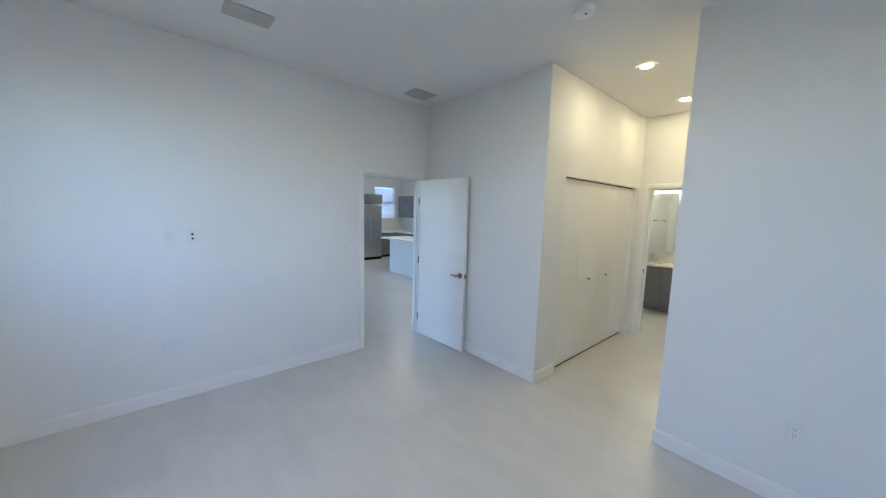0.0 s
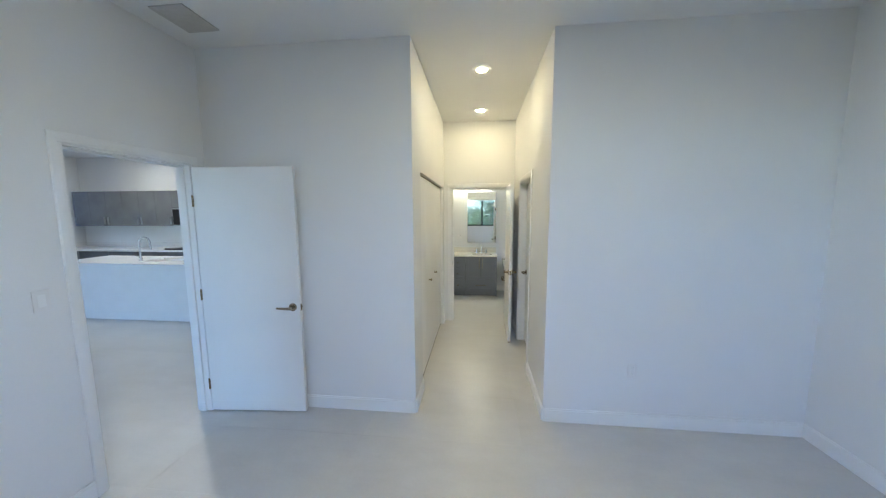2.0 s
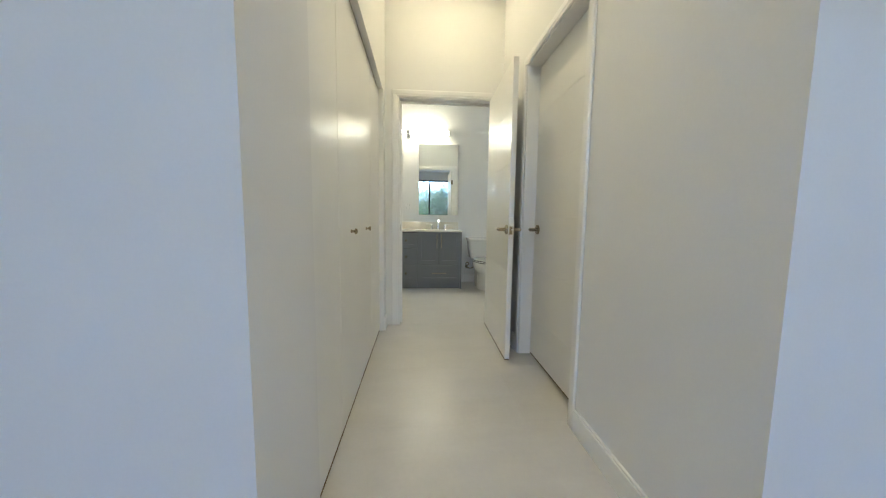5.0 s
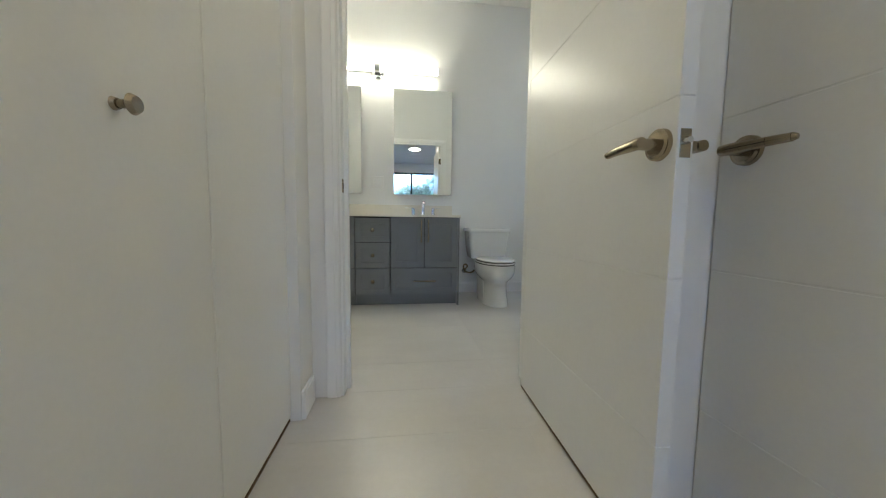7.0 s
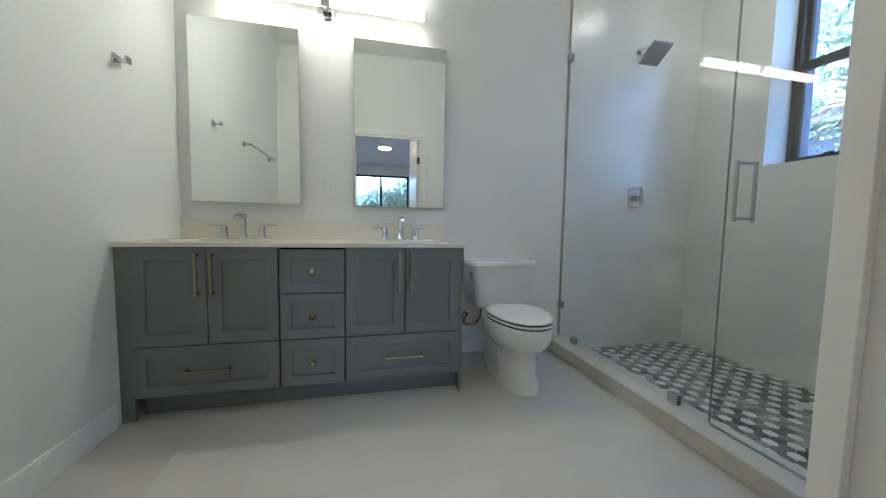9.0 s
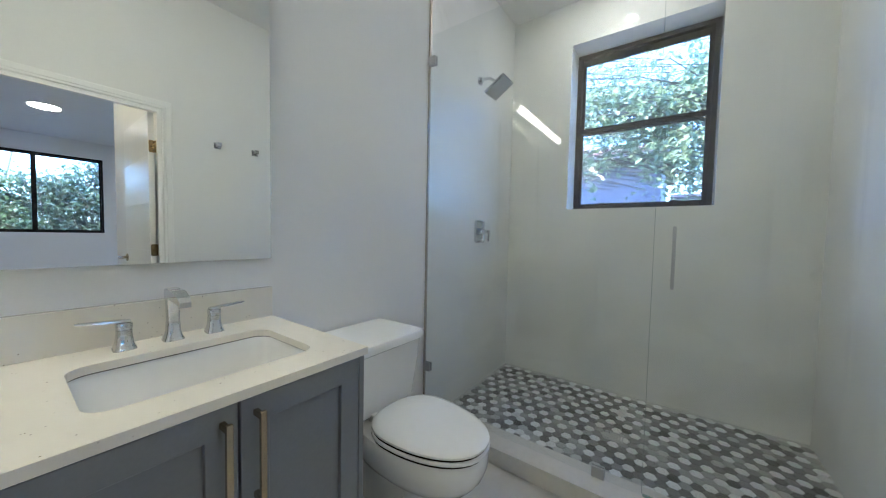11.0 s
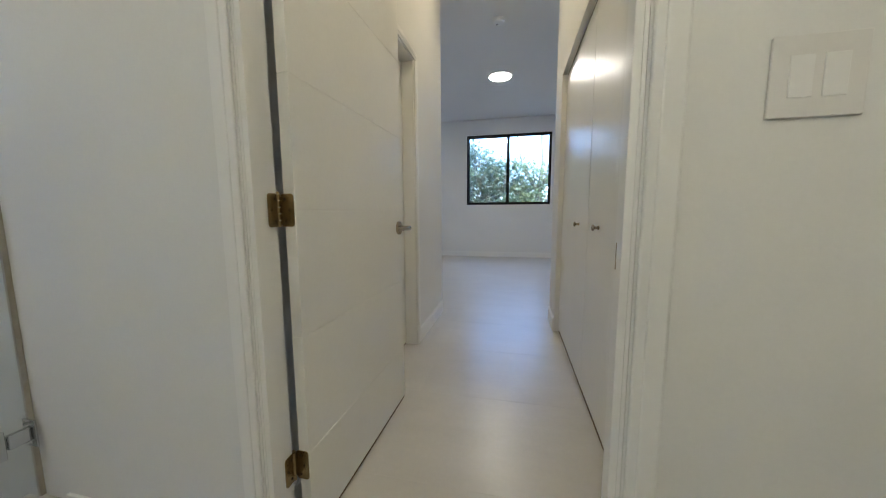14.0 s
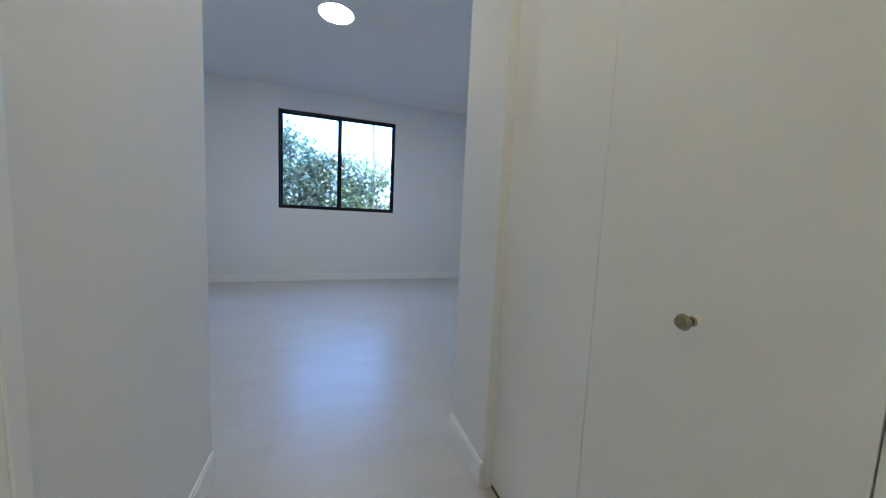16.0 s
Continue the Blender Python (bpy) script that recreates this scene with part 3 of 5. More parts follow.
def vent(x0, y0, x1, y1, slats, label, axis):
    t = thing("ceiling_vent", label, "vent", ((x0 + x1) / 2, (y0 + y1) / 2, CZ))
    hx, hy = (x1 - x0) / 2, (y1 - y0) / 2
    bm = bmesh.new()
    b = 0.022
    for d in ((-hx, -hy, hx, -hy + b), (-hx, hy - b, hx, hy), (-hx, -hy + b, -hx + b, hy - b), (hx - b, -hy + b, hx, hy - b)):
        box(bm, d[0], d[1], -0.010, d[2], d[3], 0.0, 0.002, 1)
    part("frame", bm, VENTP, t)
    boxpart("backing", (-hx + b, -hy + b, -0.003, hx - b, hy - b, -0.001), SHADOW, t)
    for k in range(slats):
        u = (k + 0.5) / slats
        bm = bmesh.new()
        if axis == "y":
            c = -hx + b + u * 2 * (hx - b)
            w = (hx - b) / slats
            box(bm, c - w * 0.93, -hy + b, -0.009, c + w * 0.93, hy - b, -0.0065)
        else:
            c = -hy + b + u * 2 * (hy - b)
            w = (hy - b) / slats
            box(bm, -hx + b, c - w * 0.93, -0.009, hx - b, c + w * 0.93, -0.0065)
        part("slat", bm, VENTP, t)


vent(-1.16, -2.32, -0.97, -2.02, 3, "white linear supply vent in the bedroom ceiling", "y")
vent(-1.585, -0.535, -1.345, -0.235, 9, "white louvred return vent in the ceiling", "x")

# ---- outlets and switches ----


def plate(name, label, category, m, w, h, kind):
    """A wall plate that faces +y in its own axes."""
    t = new(name)
    t.matrix_world = m
    tagged(t, label, category)
    part("cover_plate", box(bmesh.new(), -w / 2, 0.0, -h / 2, w / 2, 0.006, h / 2, 0.002, 2), PLATE, t)
    gangs = 2 if w > 0.1 else 1
    for g in range(gangs):
        cx = 0.0 if gangs == 1 else (-0.023 + 0.046 * g)
        if kind == "outlet":
            for s in (-1, 1):
                r = part("receptacle", box(bmesh.new(), cx - 0.016, 0.005, s * 0.020 - 0.0135, cx + 0.016, 0.0085, s * 0.020 + 0.0135, 0.004, 2), TRIM, t)
                for dx, hh in ((-0.006, 0.009), (0.006, 0.007)):
                    boxpart("slot", (cx + dx - 0.0012, 0.0083, s * 0.020 + 0.001, cx + dx + 0.0012, 0.0089, s * 0.020 + 0.001 + hh), SHADOW, r)
                part("earth_hole", tube(bmesh.new(), (cx, 0.0083, s * 0.020 - 0.007), (cx, 0.0089, s * 0.020 - 0.007), 0.0025, None, 10), SHADOW, r)
        elif kind == "switch":
            bm = box(bmesh.new(), cx - 0.0165, 0.005, -0.033, cx + 0.0165, 0.0078, 0.033, 0.0012, 2)
            part("rocker", bm, TRIM, t)
        elif kind == "jack":
            for s in (-1, 1):
                part("socket", tube(bmesh.new(), (cx, 0.005, s * 0.018), (cx, 0.012, s * 0.018), 0.0085, 0.007, 16), SHADOW, t, "dark cable socket")
    return t


def facing(x, y, z, rz):
    return pose(x, y, z, 0, 0, rz)


plate("wall_outlet", "white wall outlet low on the bedroom wall", "outlet", facing(1.720, -0.0005, 0.461, 180), 0.07, 0.115, "outlet")
plate("wall_outlet", "white wall outlet at television height", "outlet", facing(BX0 + 0.0005, -2.685, 1.40, -90), 0.07, 0.115, "outlet")
plate("cable_plate", "white wall plate with two dark cable sockets", "wall plate", facing(BX0 + 0.0005, -2.53, 1.41, -90), 0.07, 0.115, "jack")
plate("blank_plate", "white double wall plate low on the wall", "wall plate", facing(BX0 + 0.0005, -2.715, 0.485, -90), 0.116, 0.115, "blank")
plate("wall_outlet", "white wall outlet low on the kitchen-side wall", "outlet", facing(BX0 + 0.0005, -1.60, 0.468, -90), 0.07, 0.115, "outlet")
plate("light_switch", "white rocker light switch beside the door", "light switch", facing(BX0 + 0.0005, -1.118, 1.25, -90), 0.07, 0.115, "switch")
plate("light_switch", "white double rocker light switch in the bathroom", "light switch", facing(-0.122, SY + 0.0005, 1.222, 0), 0.130, 0.128, "switch")
plate("wall_outlet", "white double wall outlet above the vanity", "outlet", facing(0.130, NY - 0.0005, 1.17, 180), 0.116, 0.115, "outlet")

# ---- bathroom: vanity ----
VF = 3.888            # cabinet face
VT = 0.8075           # cabinet top


def shaker(parent, name, x0, x1, z0, z1, stile=0.080):
    """A front with a raised frame and a recessed panel, on the plane VF, facing -y."""
    y0, y1 = VF - 0.020, VF - 0.001
    bm = box(bmesh.new(), x0, y0, z0, x1, y1, z1)
    bmesh.ops.recalc_face_normals(bm, faces=bm.faces)
    front = [f for f in bm.faces if f.normal.y < -0.9]
    bmesh.ops.inset_region(bm, faces=front, thickness=stile)
    bmesh.ops.inset_region(bm, faces=front, thickness=0.0008, depth=-0.011)
    rim = [e for e in bm.edges if all(abs(v.co.y - y0) < 1e-5 for v in e.verts) and any(f.normal.y > -0.9 for f in e.link_faces)]
    bmesh.ops.bevel(bm, geom=rim, offset=0.0012, segments=1, affect="EDGES")
    return part(name, bm, GREY, parent)


def bar_pull(parent, x, z, length, upright):
    bm = bmesh.new()
    h = length / 2
    yf = VF - 0.020
    if upright:
        box(bm, x - 0.0062, yf - 0.038, z - h, x + 0.0062, yf - 0.028, z + h, 0.002, 2)
        for s in (-1, 1):
            box(bm, x - 0.005, yf - 0.030, z + s * (h - 0.012) - 0.006, x + 0.005, yf, z + s * (h - 0.012) + 0.006, 0.001, 1)
    else:
        box(bm, x - h, yf - 0.038, z - 0.0062, x + h, yf - 0.028, z + 0.0062, 0.002, 2)
        for s in (-1, 1):
            box(bm, x + s * (h - 0.012) - 0.006, yf - 0.030, z - 0.005, x + s * (h - 0.012) + 0.006, yf, z + 0.005, 0.001, 1)
    part("handle", bm, NICKEL, parent, "brushed nickel bar handle")


def carcass(name, label, x0, x1):
    t = thing(name, label, "cabinet", (0, 0, 0), "vanity cabinets")
    bm = bmesh.new()
    box(bm, x0, VF + 0.002, 0.108, x0 + 0.016, NY - 0.002, VT)
    box(bm, x1 - 0.016, VF + 0.002, 0.108, x1, NY - 0.002, VT)
    box(bm, x0 + 0.016, VF + 0.002, 0.108, x1 - 0.016, NY - 0.002, 0.124)
    box(bm, x0 + 0.016, NY - 0.012, 0.124, x1 - 0.016, NY - 0.002, VT)
    part("body", bm, GREY, t)
    # near-black sheet right behind the fronts paints the shade in their gaps
    boxpart("interior", (x0 + 0.0005, VF + 0.0004, 0.109, x1 - 0.0005, VF + 0.0018, VT - 0.001), SHADOW, t, label="near-black sheet painting the shade between the fronts")
    boxpart("toe_kick", (x0, VF + 0.055, 0.0, x1, NY - 0.01, 0.108), GREY, t)
    return t


def sink_cabinet(x0, x1, label):
    t = carcass("sink_cabinet", label, x0, x1)
    xm, g = (x0 + x1) / 2, 0.0027
    for a, b, s in ((x0 + g, xm - g, 1), (xm + g, x1 - g, -1)):
        d = shaker(t, "door", a, b, 0.3515, VT - 0.0045)
        bar_pull(d, (b - 0.028) if s == 1 else (a + 0.028), 0.683, 0.20, True)
    d = shaker(t, "drawer", x0 + g, x1 - g, 0.112, 0.346, 0.072)
    bar_pull(d, xm, 0.233, 0.20, False)
    return t


sc = sink_cabinet(0.280, 0.886, "grey shaker sink cabinet with two doors and a drawer")
boxpart("side_panel", (0.886, VF - 0.020, 0.0, 0.902, NY - 0.002, VT), GREY, sc, 0.001)
sink_cabinet(-0.643, -0.030, "grey shaker sink cabinet beside the bathroom wall")
boxpart("filler", (WX + 0.001, VF - 0.010, 0.0, -0.645, VF + 0.01, VT), GREY, sc)
dc = carcass("drawer_cabinet", "grey shaker drawer cabinet between the two sinks", -0.028, 0.278)
for a, b in ((0.5815, VT - 0.0120), (0.3515, 0.576), (0.112, 0.346)):
    d = shaker(dc, "drawer", -0.0255, 0.2755, a, b, 0.070)
    yk, zk = VF - 0.020, (a + b) / 2
    bm = tube(bmesh.new(), (0.125, yk, zk), (0.125, yk - 0.012, zk), 0.006, 0.007, 18)
    tube(bm, (0.125, yk - 0.012, zk), (0.125, yk - 0.019, zk), 0.0125, 0.0165, 24)
    tube(bm, (0.125, yk - 0.019, zk), (0.125, yk - 0.026, zk), 0.0165, 0.010, 24)
    part("knob", bm, NICKEL, d, "round brushed nickel knob")

# worktop with two rounded cut-outs and an upstand
SINKS = (-0.340, 0.598)
SCY, SHX, SHY = 4.110, 0.215, 0.150


def rounded(hx, hy, r, n=6):
    out = []
    for cx, cy, a0 in ((hx - r, hy - r, 0), (-hx + r, hy - r, 90), (-hx + r, -hy + r, 180), (hx - r, -hy + r, 270)):
        for k in range(n + 1):
            a = radians(a0 + 90 * k / n)
            out.append((cx + r * math.cos(a), cy + r * math.sin(a)))
    return out


def speckled_quartz():
    m, n, l, p = nodes_of("speckled_quartz")
    tc, v, no, r, mx = n.new("ShaderNodeTexCoord"), n.new("ShaderNodeTexVoronoi"), n.new("ShaderNodeTexNoise"), n.new("ShaderNodeValToRGB"), n.new("ShaderNodeMix")
    v.inputs["Scale"].default_value, no.inputs["Scale"].default_value = 62, 16
    l.new(tc.outputs["Object"], v.inputs["Vector"])
    l.new(tc.outputs["Object"], no.inputs["Vector"])
    r.color_ramp.elements[0].position, r.color_ramp.elements[0].color = 0.075, (0.22, 0.17, 0.12, 1)
    r.color_ramp.elements[1].position, r.color_ramp.elements[1].color = 0.105, (0.77, 0.73, 0.64, 1)
    l.new(v.outputs["Distance"], r.inputs["Fac"])
    mx.data_type = "RGBA"
    g = n.new("ShaderNodeValToRGB")
    g.color_ramp.elements[0].position, g.color_ramp.elements[1].position = 0.50, 0.62
    l.new(no.outputs["Fac"], g.inputs["Fac"])
    l.new(g.outputs["Color"], mx.inputs["Factor"])
    mx.inputs["A"].default_value = (0.78, 0.74, 0.65, 1)
    l.new(r.outputs["Color"], mx.inputs["B"])
    l.new(mx.outputs["Result"], p.inputs["Base Color"])
    p.inputs["Roughness"].default_value = 0.16
    return m


SPECK = speckled_quartz()
top = thing("vanity_worktop", "white speckled quartz worktop with upstand over the vanity", "countertop", (0, 0, 0))
bm = bmesh.new()
TX0, TX1, TY0, TY1 = WX + 0.001, 0.910, 3.862, NY - 0.002
ZT0, ZT1 = VT, 0.828
strips = [(TX0, SINKS[0] - SHX), (SINKS[0] + SHX, SINKS[1] - SHX), (SINKS[1] + SHX, TX1)]
for a, b in strips:
    box(bm, a, TY0, ZT0, b, TY1, ZT1)
for cx in SINKS:
    ring = rounded(SHX, SHY, 0.045)
    for upper in (True, False):
        pts = [(x, y) for x, y in ring if (y >= 0) == upper]
        pts.sort()
        yo = TY1 if upper else TY0
        outer = [(x + cx, yo) for x, _ in pts]
        inner = [(x + cx, y + SCY) for x, y in pts]
        outer[0], outer[-1] = (cx - SHX, yo), (cx + SHX, yo)
        for k in range(len(pts) - 1):
            for z in (ZT0, ZT1):
                bm.faces.new([bm.verts.new((*q, z)) for q in (inner[k], inner[k + 1], outer[k + 1], outer[k])])
            bm.faces.new([bm.verts.new((*q, z)) for q, z in ((inner[k], ZT0), (inner[k + 1], ZT0), (inner[k + 1], ZT1), (inner[k], ZT1))])
        bm.faces.new([bm.verts.new(c) for c in ((outer[0][0], yo, ZT0), (outer[-1][0], yo, ZT0), (outer[-1][0], yo, ZT1), (outer[0][0], yo, ZT1))])
bmesh.ops.remove_doubles(bm, verts=bm.verts, dist=1e-5)
part("slab", bm, SPECK, top, smooth=False)
boxpart("upstand", (TX0, NY - 0.022, ZT1, TX1, NY - 0.002, 0.938), SPECK, top, 0.0015)


def basin(cx):
    t = thing("sink", "white rectangular undermount ceramic sink", "sink", (cx, SCY, ZT0), "vanity sinks")
    bm = bmesh.new()
    prev = None
    for hx, hy, z, r in ((SHX + 0.016, SHY + 0.016, -0.0036, 0.055), (SHX + 0.006, SHY + 0.006, -0.0040, 0.05), (SHX + 0.003, SHY + 0.003, -0.010, 0.05), (SHX, SHY, -0.03, 0.05), (SHX - 0.012, SHY - 0.012, -0.10, 0.05), (SHX - 0.035, SHY - 0.035, -0.128, 0.045), (0.09, 0.06, -0.138, 0.04), (0.024, 0.024, -0.142, 0.0239)):
        loop = [bm.verts.new((x, y, z)) for x, y in rounded(hx, hy, r)]
        if prev:
            for k in range(len(loop)):
                bm.faces.new((prev[k], prev[(k + 1) % len(loop)], loop[(k + 1) % len(loop)], loop[k])).smooth = True
        prev = loop
    bm.faces.new(prev)
    part("bowl", bm, CERAMIC, t)
    # near-black ring paints the shade between bowl and slab
    seam = bmesh.new()
    lo = [seam.verts.new((x, y, -0.0035)) for x, y in rounded(SHX + 0.004, SHY + 0.004, 0.049)]
    hi = [seam.verts.new((x, y, -0.0002)) for x, y in rounded(SHX + 0.004, SHY + 0.004, 0.049)]
    for k in range(len(lo)):
        seam.faces.new((lo[k], lo[(k + 1) % len(lo)], hi[(k + 1) % len(lo)], hi[k]))
    part("seam", seam, SHADOW, t, "dark ring painting the shade under the worktop edge")
    part("drain", tube(bmesh.new(), (0, 0, -0.141), (0, 0, -0.137), 0.022, 0.020, 24), CHROME, t, "chrome drain")


def faucet(cx):
    t = thing("faucet", "chrome three-piece widespread faucet behind the sink", "faucet", (cx, 4.340, ZT1), "vanity faucets")
    bm = bmesh.new()
    loft(bm, [[(x, y, z) for x, y in rounded(hw, hd, hd * 0.5, 5)] for z, hw, hd in
              ((0.0, 0.024, 0.022), (0.005, 0.0235, 0.0215), (0.010, 0.0205, 0.0185), (0.025, 0.0165, 0.015), (0.060, 0.0145, 0.013), (0.100, 0.0150, 0.0135), (0.125, 0.0165, 0.0145), (0.146, 0.0170, 0.0155), (0.149, 0.0150, 0.0135))])
    prev = None
    for y, za, zb, hw in ((0.010, 0.120, 0.146, 0.017), (-0.05, 0.122, 0.148, 0.016), (-0.095, 0.116, 0.134, 0.0145), (-0.108, 0.108, 0.122, 0.013)):
        loop = [bm.verts.new(c) for c in ((-hw, y, za), (hw, y, za), (hw, y, zb), (-hw, y, zb))]
        if prev:
            for k in range(4):
                bm.faces.new((prev[k], prev[(k + 1) % 4], loop[(k + 1) % 4], loop[k]))
        else:
            bm.faces.new(loop)
        prev = loop
    bm.faces.new(prev)
    part("spout", bm, CHROME, t)
    for s in (-1, 1):
        bm = bmesh.new()
        loft(bm, [[(s * 0.102 + x, y, z) for x, y in rounded(h, h, h * 0.55, 5)] for z, h in
                  ((0.0, 0.0235), (0.005, 0.0230), (0.010, 0.0205), (0.022, 0.0175), (0.040, 0.0158), (0.052, 0.0154), (0.0525, 0.0142), (0.0550, 0.0142), (0.0555, 0.0158), (0.068, 0.0165), (0.071, 0.0150))])
        h = part("valve", bm, CHROME, t)
        bm = bmesh.new()
        loft(bm, [[(x, y * w, 0.0035 + z * k) for y, z in ((-1, -0.6), (1, -0.6), (1, 0.6), (0.6, 1), (-0.6, 1), (-1, 0.6))] for x, w, k in
                  ((-0.012, 0.012, 0.0035), (0.010, 0.0125, 0.0040), (0.050, 0.0085, 0.0034), (0.082, 0.0065, 0.0028), (0.087, 0.0045, 0.0018))])
        ob = part("lever", bm, CHROME, h)
        ob.matrix_basis = pose(s * 0.102, 0, 0.071, 0, -5, 0 if s == 1 else 180)


for cx in SINKS:
    basin(cx)
    faucet(cx)

for x0 in (-0.628, 0.298):
    m = thing("wall_mirror", "tall frameless rectangular mirror over a sink", "mirror", (x0, NY, 1.046), "vanity mirrors")
    m.matrix_world = pose(x0, NY - 0.0085, 1.046, -0.45, 0, -0.75)
    for cx, cz in ((0.10, 0.03), (0.50, 0.03), (0.10, 1.03), (0.50, 1.03)):
        part("clip", box(bmesh.new(), cx - 0.012, -0.001, cz - 0.012, cx + 0.012, 0.004, cz + 0.012, 0.001, 1), CHROME, m)
    boxpart("backing", (0.004, -0.016, 0.004, 0.596, -0.001, 1.060), SHADOW, m)
    boxpart("mirror_glass", (0, -0.0225, 0, 0.60, -0.0165, 1.064), MIRROR, m, 0.0012)


# tube light over the mirrors
vl = thing("vanity_light", "long frosted tube vanity light with a nickel bracket", "wall light", (0.137, NY, 2.262))
part("canopy", tube(bmesh.new(), (0, -0.001, -0.02), (0, -0.022, -0.02), 0.062, 0.058, 40), CHROME, vl)
bm = tube(bmesh.new(), (0, -0.022, 0), (0, -0.065, 0), 0.012, 0.012, 16)
part("arm", bm, CHROME, vl)
part("band", tube(bmesh.new(), (-0.028, -0.095, 0), (0.028, -0.095, 0), 0.036, 0.036, 32), CHROME, vl)
for s in (-1, 1):
    bm = bmesh.new()
    loft(bm, [[(x, -0.095 - 0.031 * math.cos(radians(a)), 0.031 * math.sin(radians(a))) for a in range(-120, 121, 10)] for x in (s * 0.029, s * 0.592)])
    part("tube", bm, LAMP_TUBE, vl, "glowing frosted tube")
    # added strip, no known part of the lamp, keeps the tube's light off the wall
    part("back_channel", box(bmesh.new(), min(s * 0.029, s * 0.592), -0.0785, -0.024, max(s * 0.029, s * 0.592), -0.068, 0.024, 0.003, 2), TRIM, vl, "added white strip blocking the tube's light to the wall")
    part("end_cap", tube(bmesh.new(), (s * 0.592, -0.095, 0), (s * 0.602, -0.095, 0), 0.032, 0.030, 32), TRIM, vl)

# ---- toilet ----


def egg(w, back, front, z, n=40, square=2.0):
    """An oval outline, blunt at the back and long to the front (-y)."""
    out = []
    for k in range(n):
        a = 2 * math.pi * k / n
        c, s = math.cos(a), math.sin(a)
        e = 2.0 / square if s > 0 else 0.86
        x = w * math.copysign(abs(c) ** (e if s > 0 else 0.90), c)
        y = back * abs(s) ** e if s > 0 else -front * abs(s)
        out.append((x * 0.965 + 0.008, y, z))
    return out


wc = thing("toilet", "white two-piece ceramic toilet with a closed lid", "toilet", (1.255, 3.965, 0))
bm = bmesh.new()
loft(bm, [egg(0.128, 0.26, 0.225, 0.0, square=4), egg(0.127, 0.26, 0.222, 0.025, square=4), egg(0.118, 0.255, 0.200, 0.09, square=4), egg(0.113, 0.255, 0.190, 0.16, square=4), egg(0.114, 0.255, 0.192, 0.205, square=4), egg(0.130, 0.255, 0.215, 0.232, square=3.5), egg(0.158, 0.25, 0.252, 0.256, square=3), egg(0.177, 0.25, 0.278, 0.290, square=3), egg(0.186, 0.25, 0.292, 0.330, square=3), egg(0.185, 0.25, 0.292, 0.372, square=3), egg(0.178, 0.25, 0.284, 0.384, square=3)])
part("bowl", bm, CERAMIC, wc)
for sx in (-1, 1):
    bm = bmesh.new()
    loft(bm, [[(sx * (0.085 + a), y, z) for y, z in ((0.20, 0.03), (-0.06, 0.04), (-0.02, 0.24), (0.12, 0.30), (0.22, 0.24))] for a in (0.0, 0.025)])
    part("trapway", bm, CERAMIC, wc, "moulded trapway on the side of the pedestal")
part("seat", loft(bmesh.new(), [egg(0.160, 0.150, 0.265, 0.3845, square=2.4), egg(0.160, 0.150, 0.265, 0.390, square=2.4), egg(0.182, 0.160, 0.294, 0.3925, square=2.4), egg(0.186, 0.163, 0.299, 0.395, square=2.4), egg(0.186, 0.163, 0.299, 0.402, square=2.4), egg(0.182, 0.160, 0.294, 0.406, square=2.4), egg(0.155, 0.145, 0.260, 0.4065, square=2.4)]), CERAMIC, wc)
part("lid", loft(bmesh.new(), [egg(0.155, 0.145, 0.260, 0.4067, square=2.4), egg(0.155, 0.145, 0.260, 0.4115, square=2.4), egg(0.180, 0.160, 0.290, 0.4135, square=2.4), egg(0.184, 0.163, 0.296, 0.416, square=2.4), egg(0.184, 0.163, 0.296, 0.423, square=2.4), egg(0.178, 0.158, 0.288, 0.428, square=2.4), egg(0.160, 0.145, 0.265, 0.4310, square=2.4), egg(0.10, 0.09, 0.17, 0.4325, square=2.4)]), CERAMIC, wc)
# two near-black rings paint the shade below seat and lid
for z0, z1 in ((0.3843, 0.3902), (0.4068, 0.4116)):
    part("bumper", loft(bmesh.new(), [egg(0.181, 0.156, 0.290, z0, square=2.4), egg(0.181, 0.156, 0.290, z1, square=2.4)]), SHADOW, wc, "near-black ring painting the shade in the seat gaps")
for s in (-1, 1):
    part("lid_hinge", box(bmesh.new(), s * 0.07 - 0.018, 0.150, 0.386, s * 0.07 + 0.018, 0.185, 0.418, 0.006, 2), CERAMIC, wc)


def slab_ring(hx, y0, y1, z, r=0.03):
    cy, hy = (y0 + y1) / 2, (y1 - y0) / 2
    return [(x, y + cy, z) for x, y in rounded(hx, hy, r, 5)]


part("tank", loft(bmesh.new(), [slab_ring(0.165, 0.185, 0.42, 0.395), slab_ring(0.178, 0.170, 0.43, 0.41), slab_ring(0.198, 0.160, 0.435, 0.54), slab_ring(0.208, 0.152, 0.44, 0.668)]), CERAMIC, wc)
part("tank_lid", loft(bmesh.new(), [slab_ring(0.212, 0.144, 0.445, 0.668), slab_ring(0.220, 0.136, 0.45, 0.674), slab_ring(0.220, 0.136, 0.45, 0.696), slab_ring(0.212, 0.144, 0.445, 0.706)]), CERAMIC, wc)
bm = tube(bmesh.new(), (-0.200, 0.215, 0.615), (-0.217, 0.215, 0.615), 0.013, 0.011, 16)
box(bm, -0.223, 0.165, 0.606, -0.215, 0.225, 0.624, 0.003, 1)
part("flush_lever", bm, CHROME, wc)
sv = thing("supply_valve", "braided supply hose and shut-off valve behind the toilet", "water valve", (1.057, NY, 0.238))
bm = tube(bmesh.new(), (0, -0.001, 0), (0, -0.05, 0), 0.010, 0.010, 14)
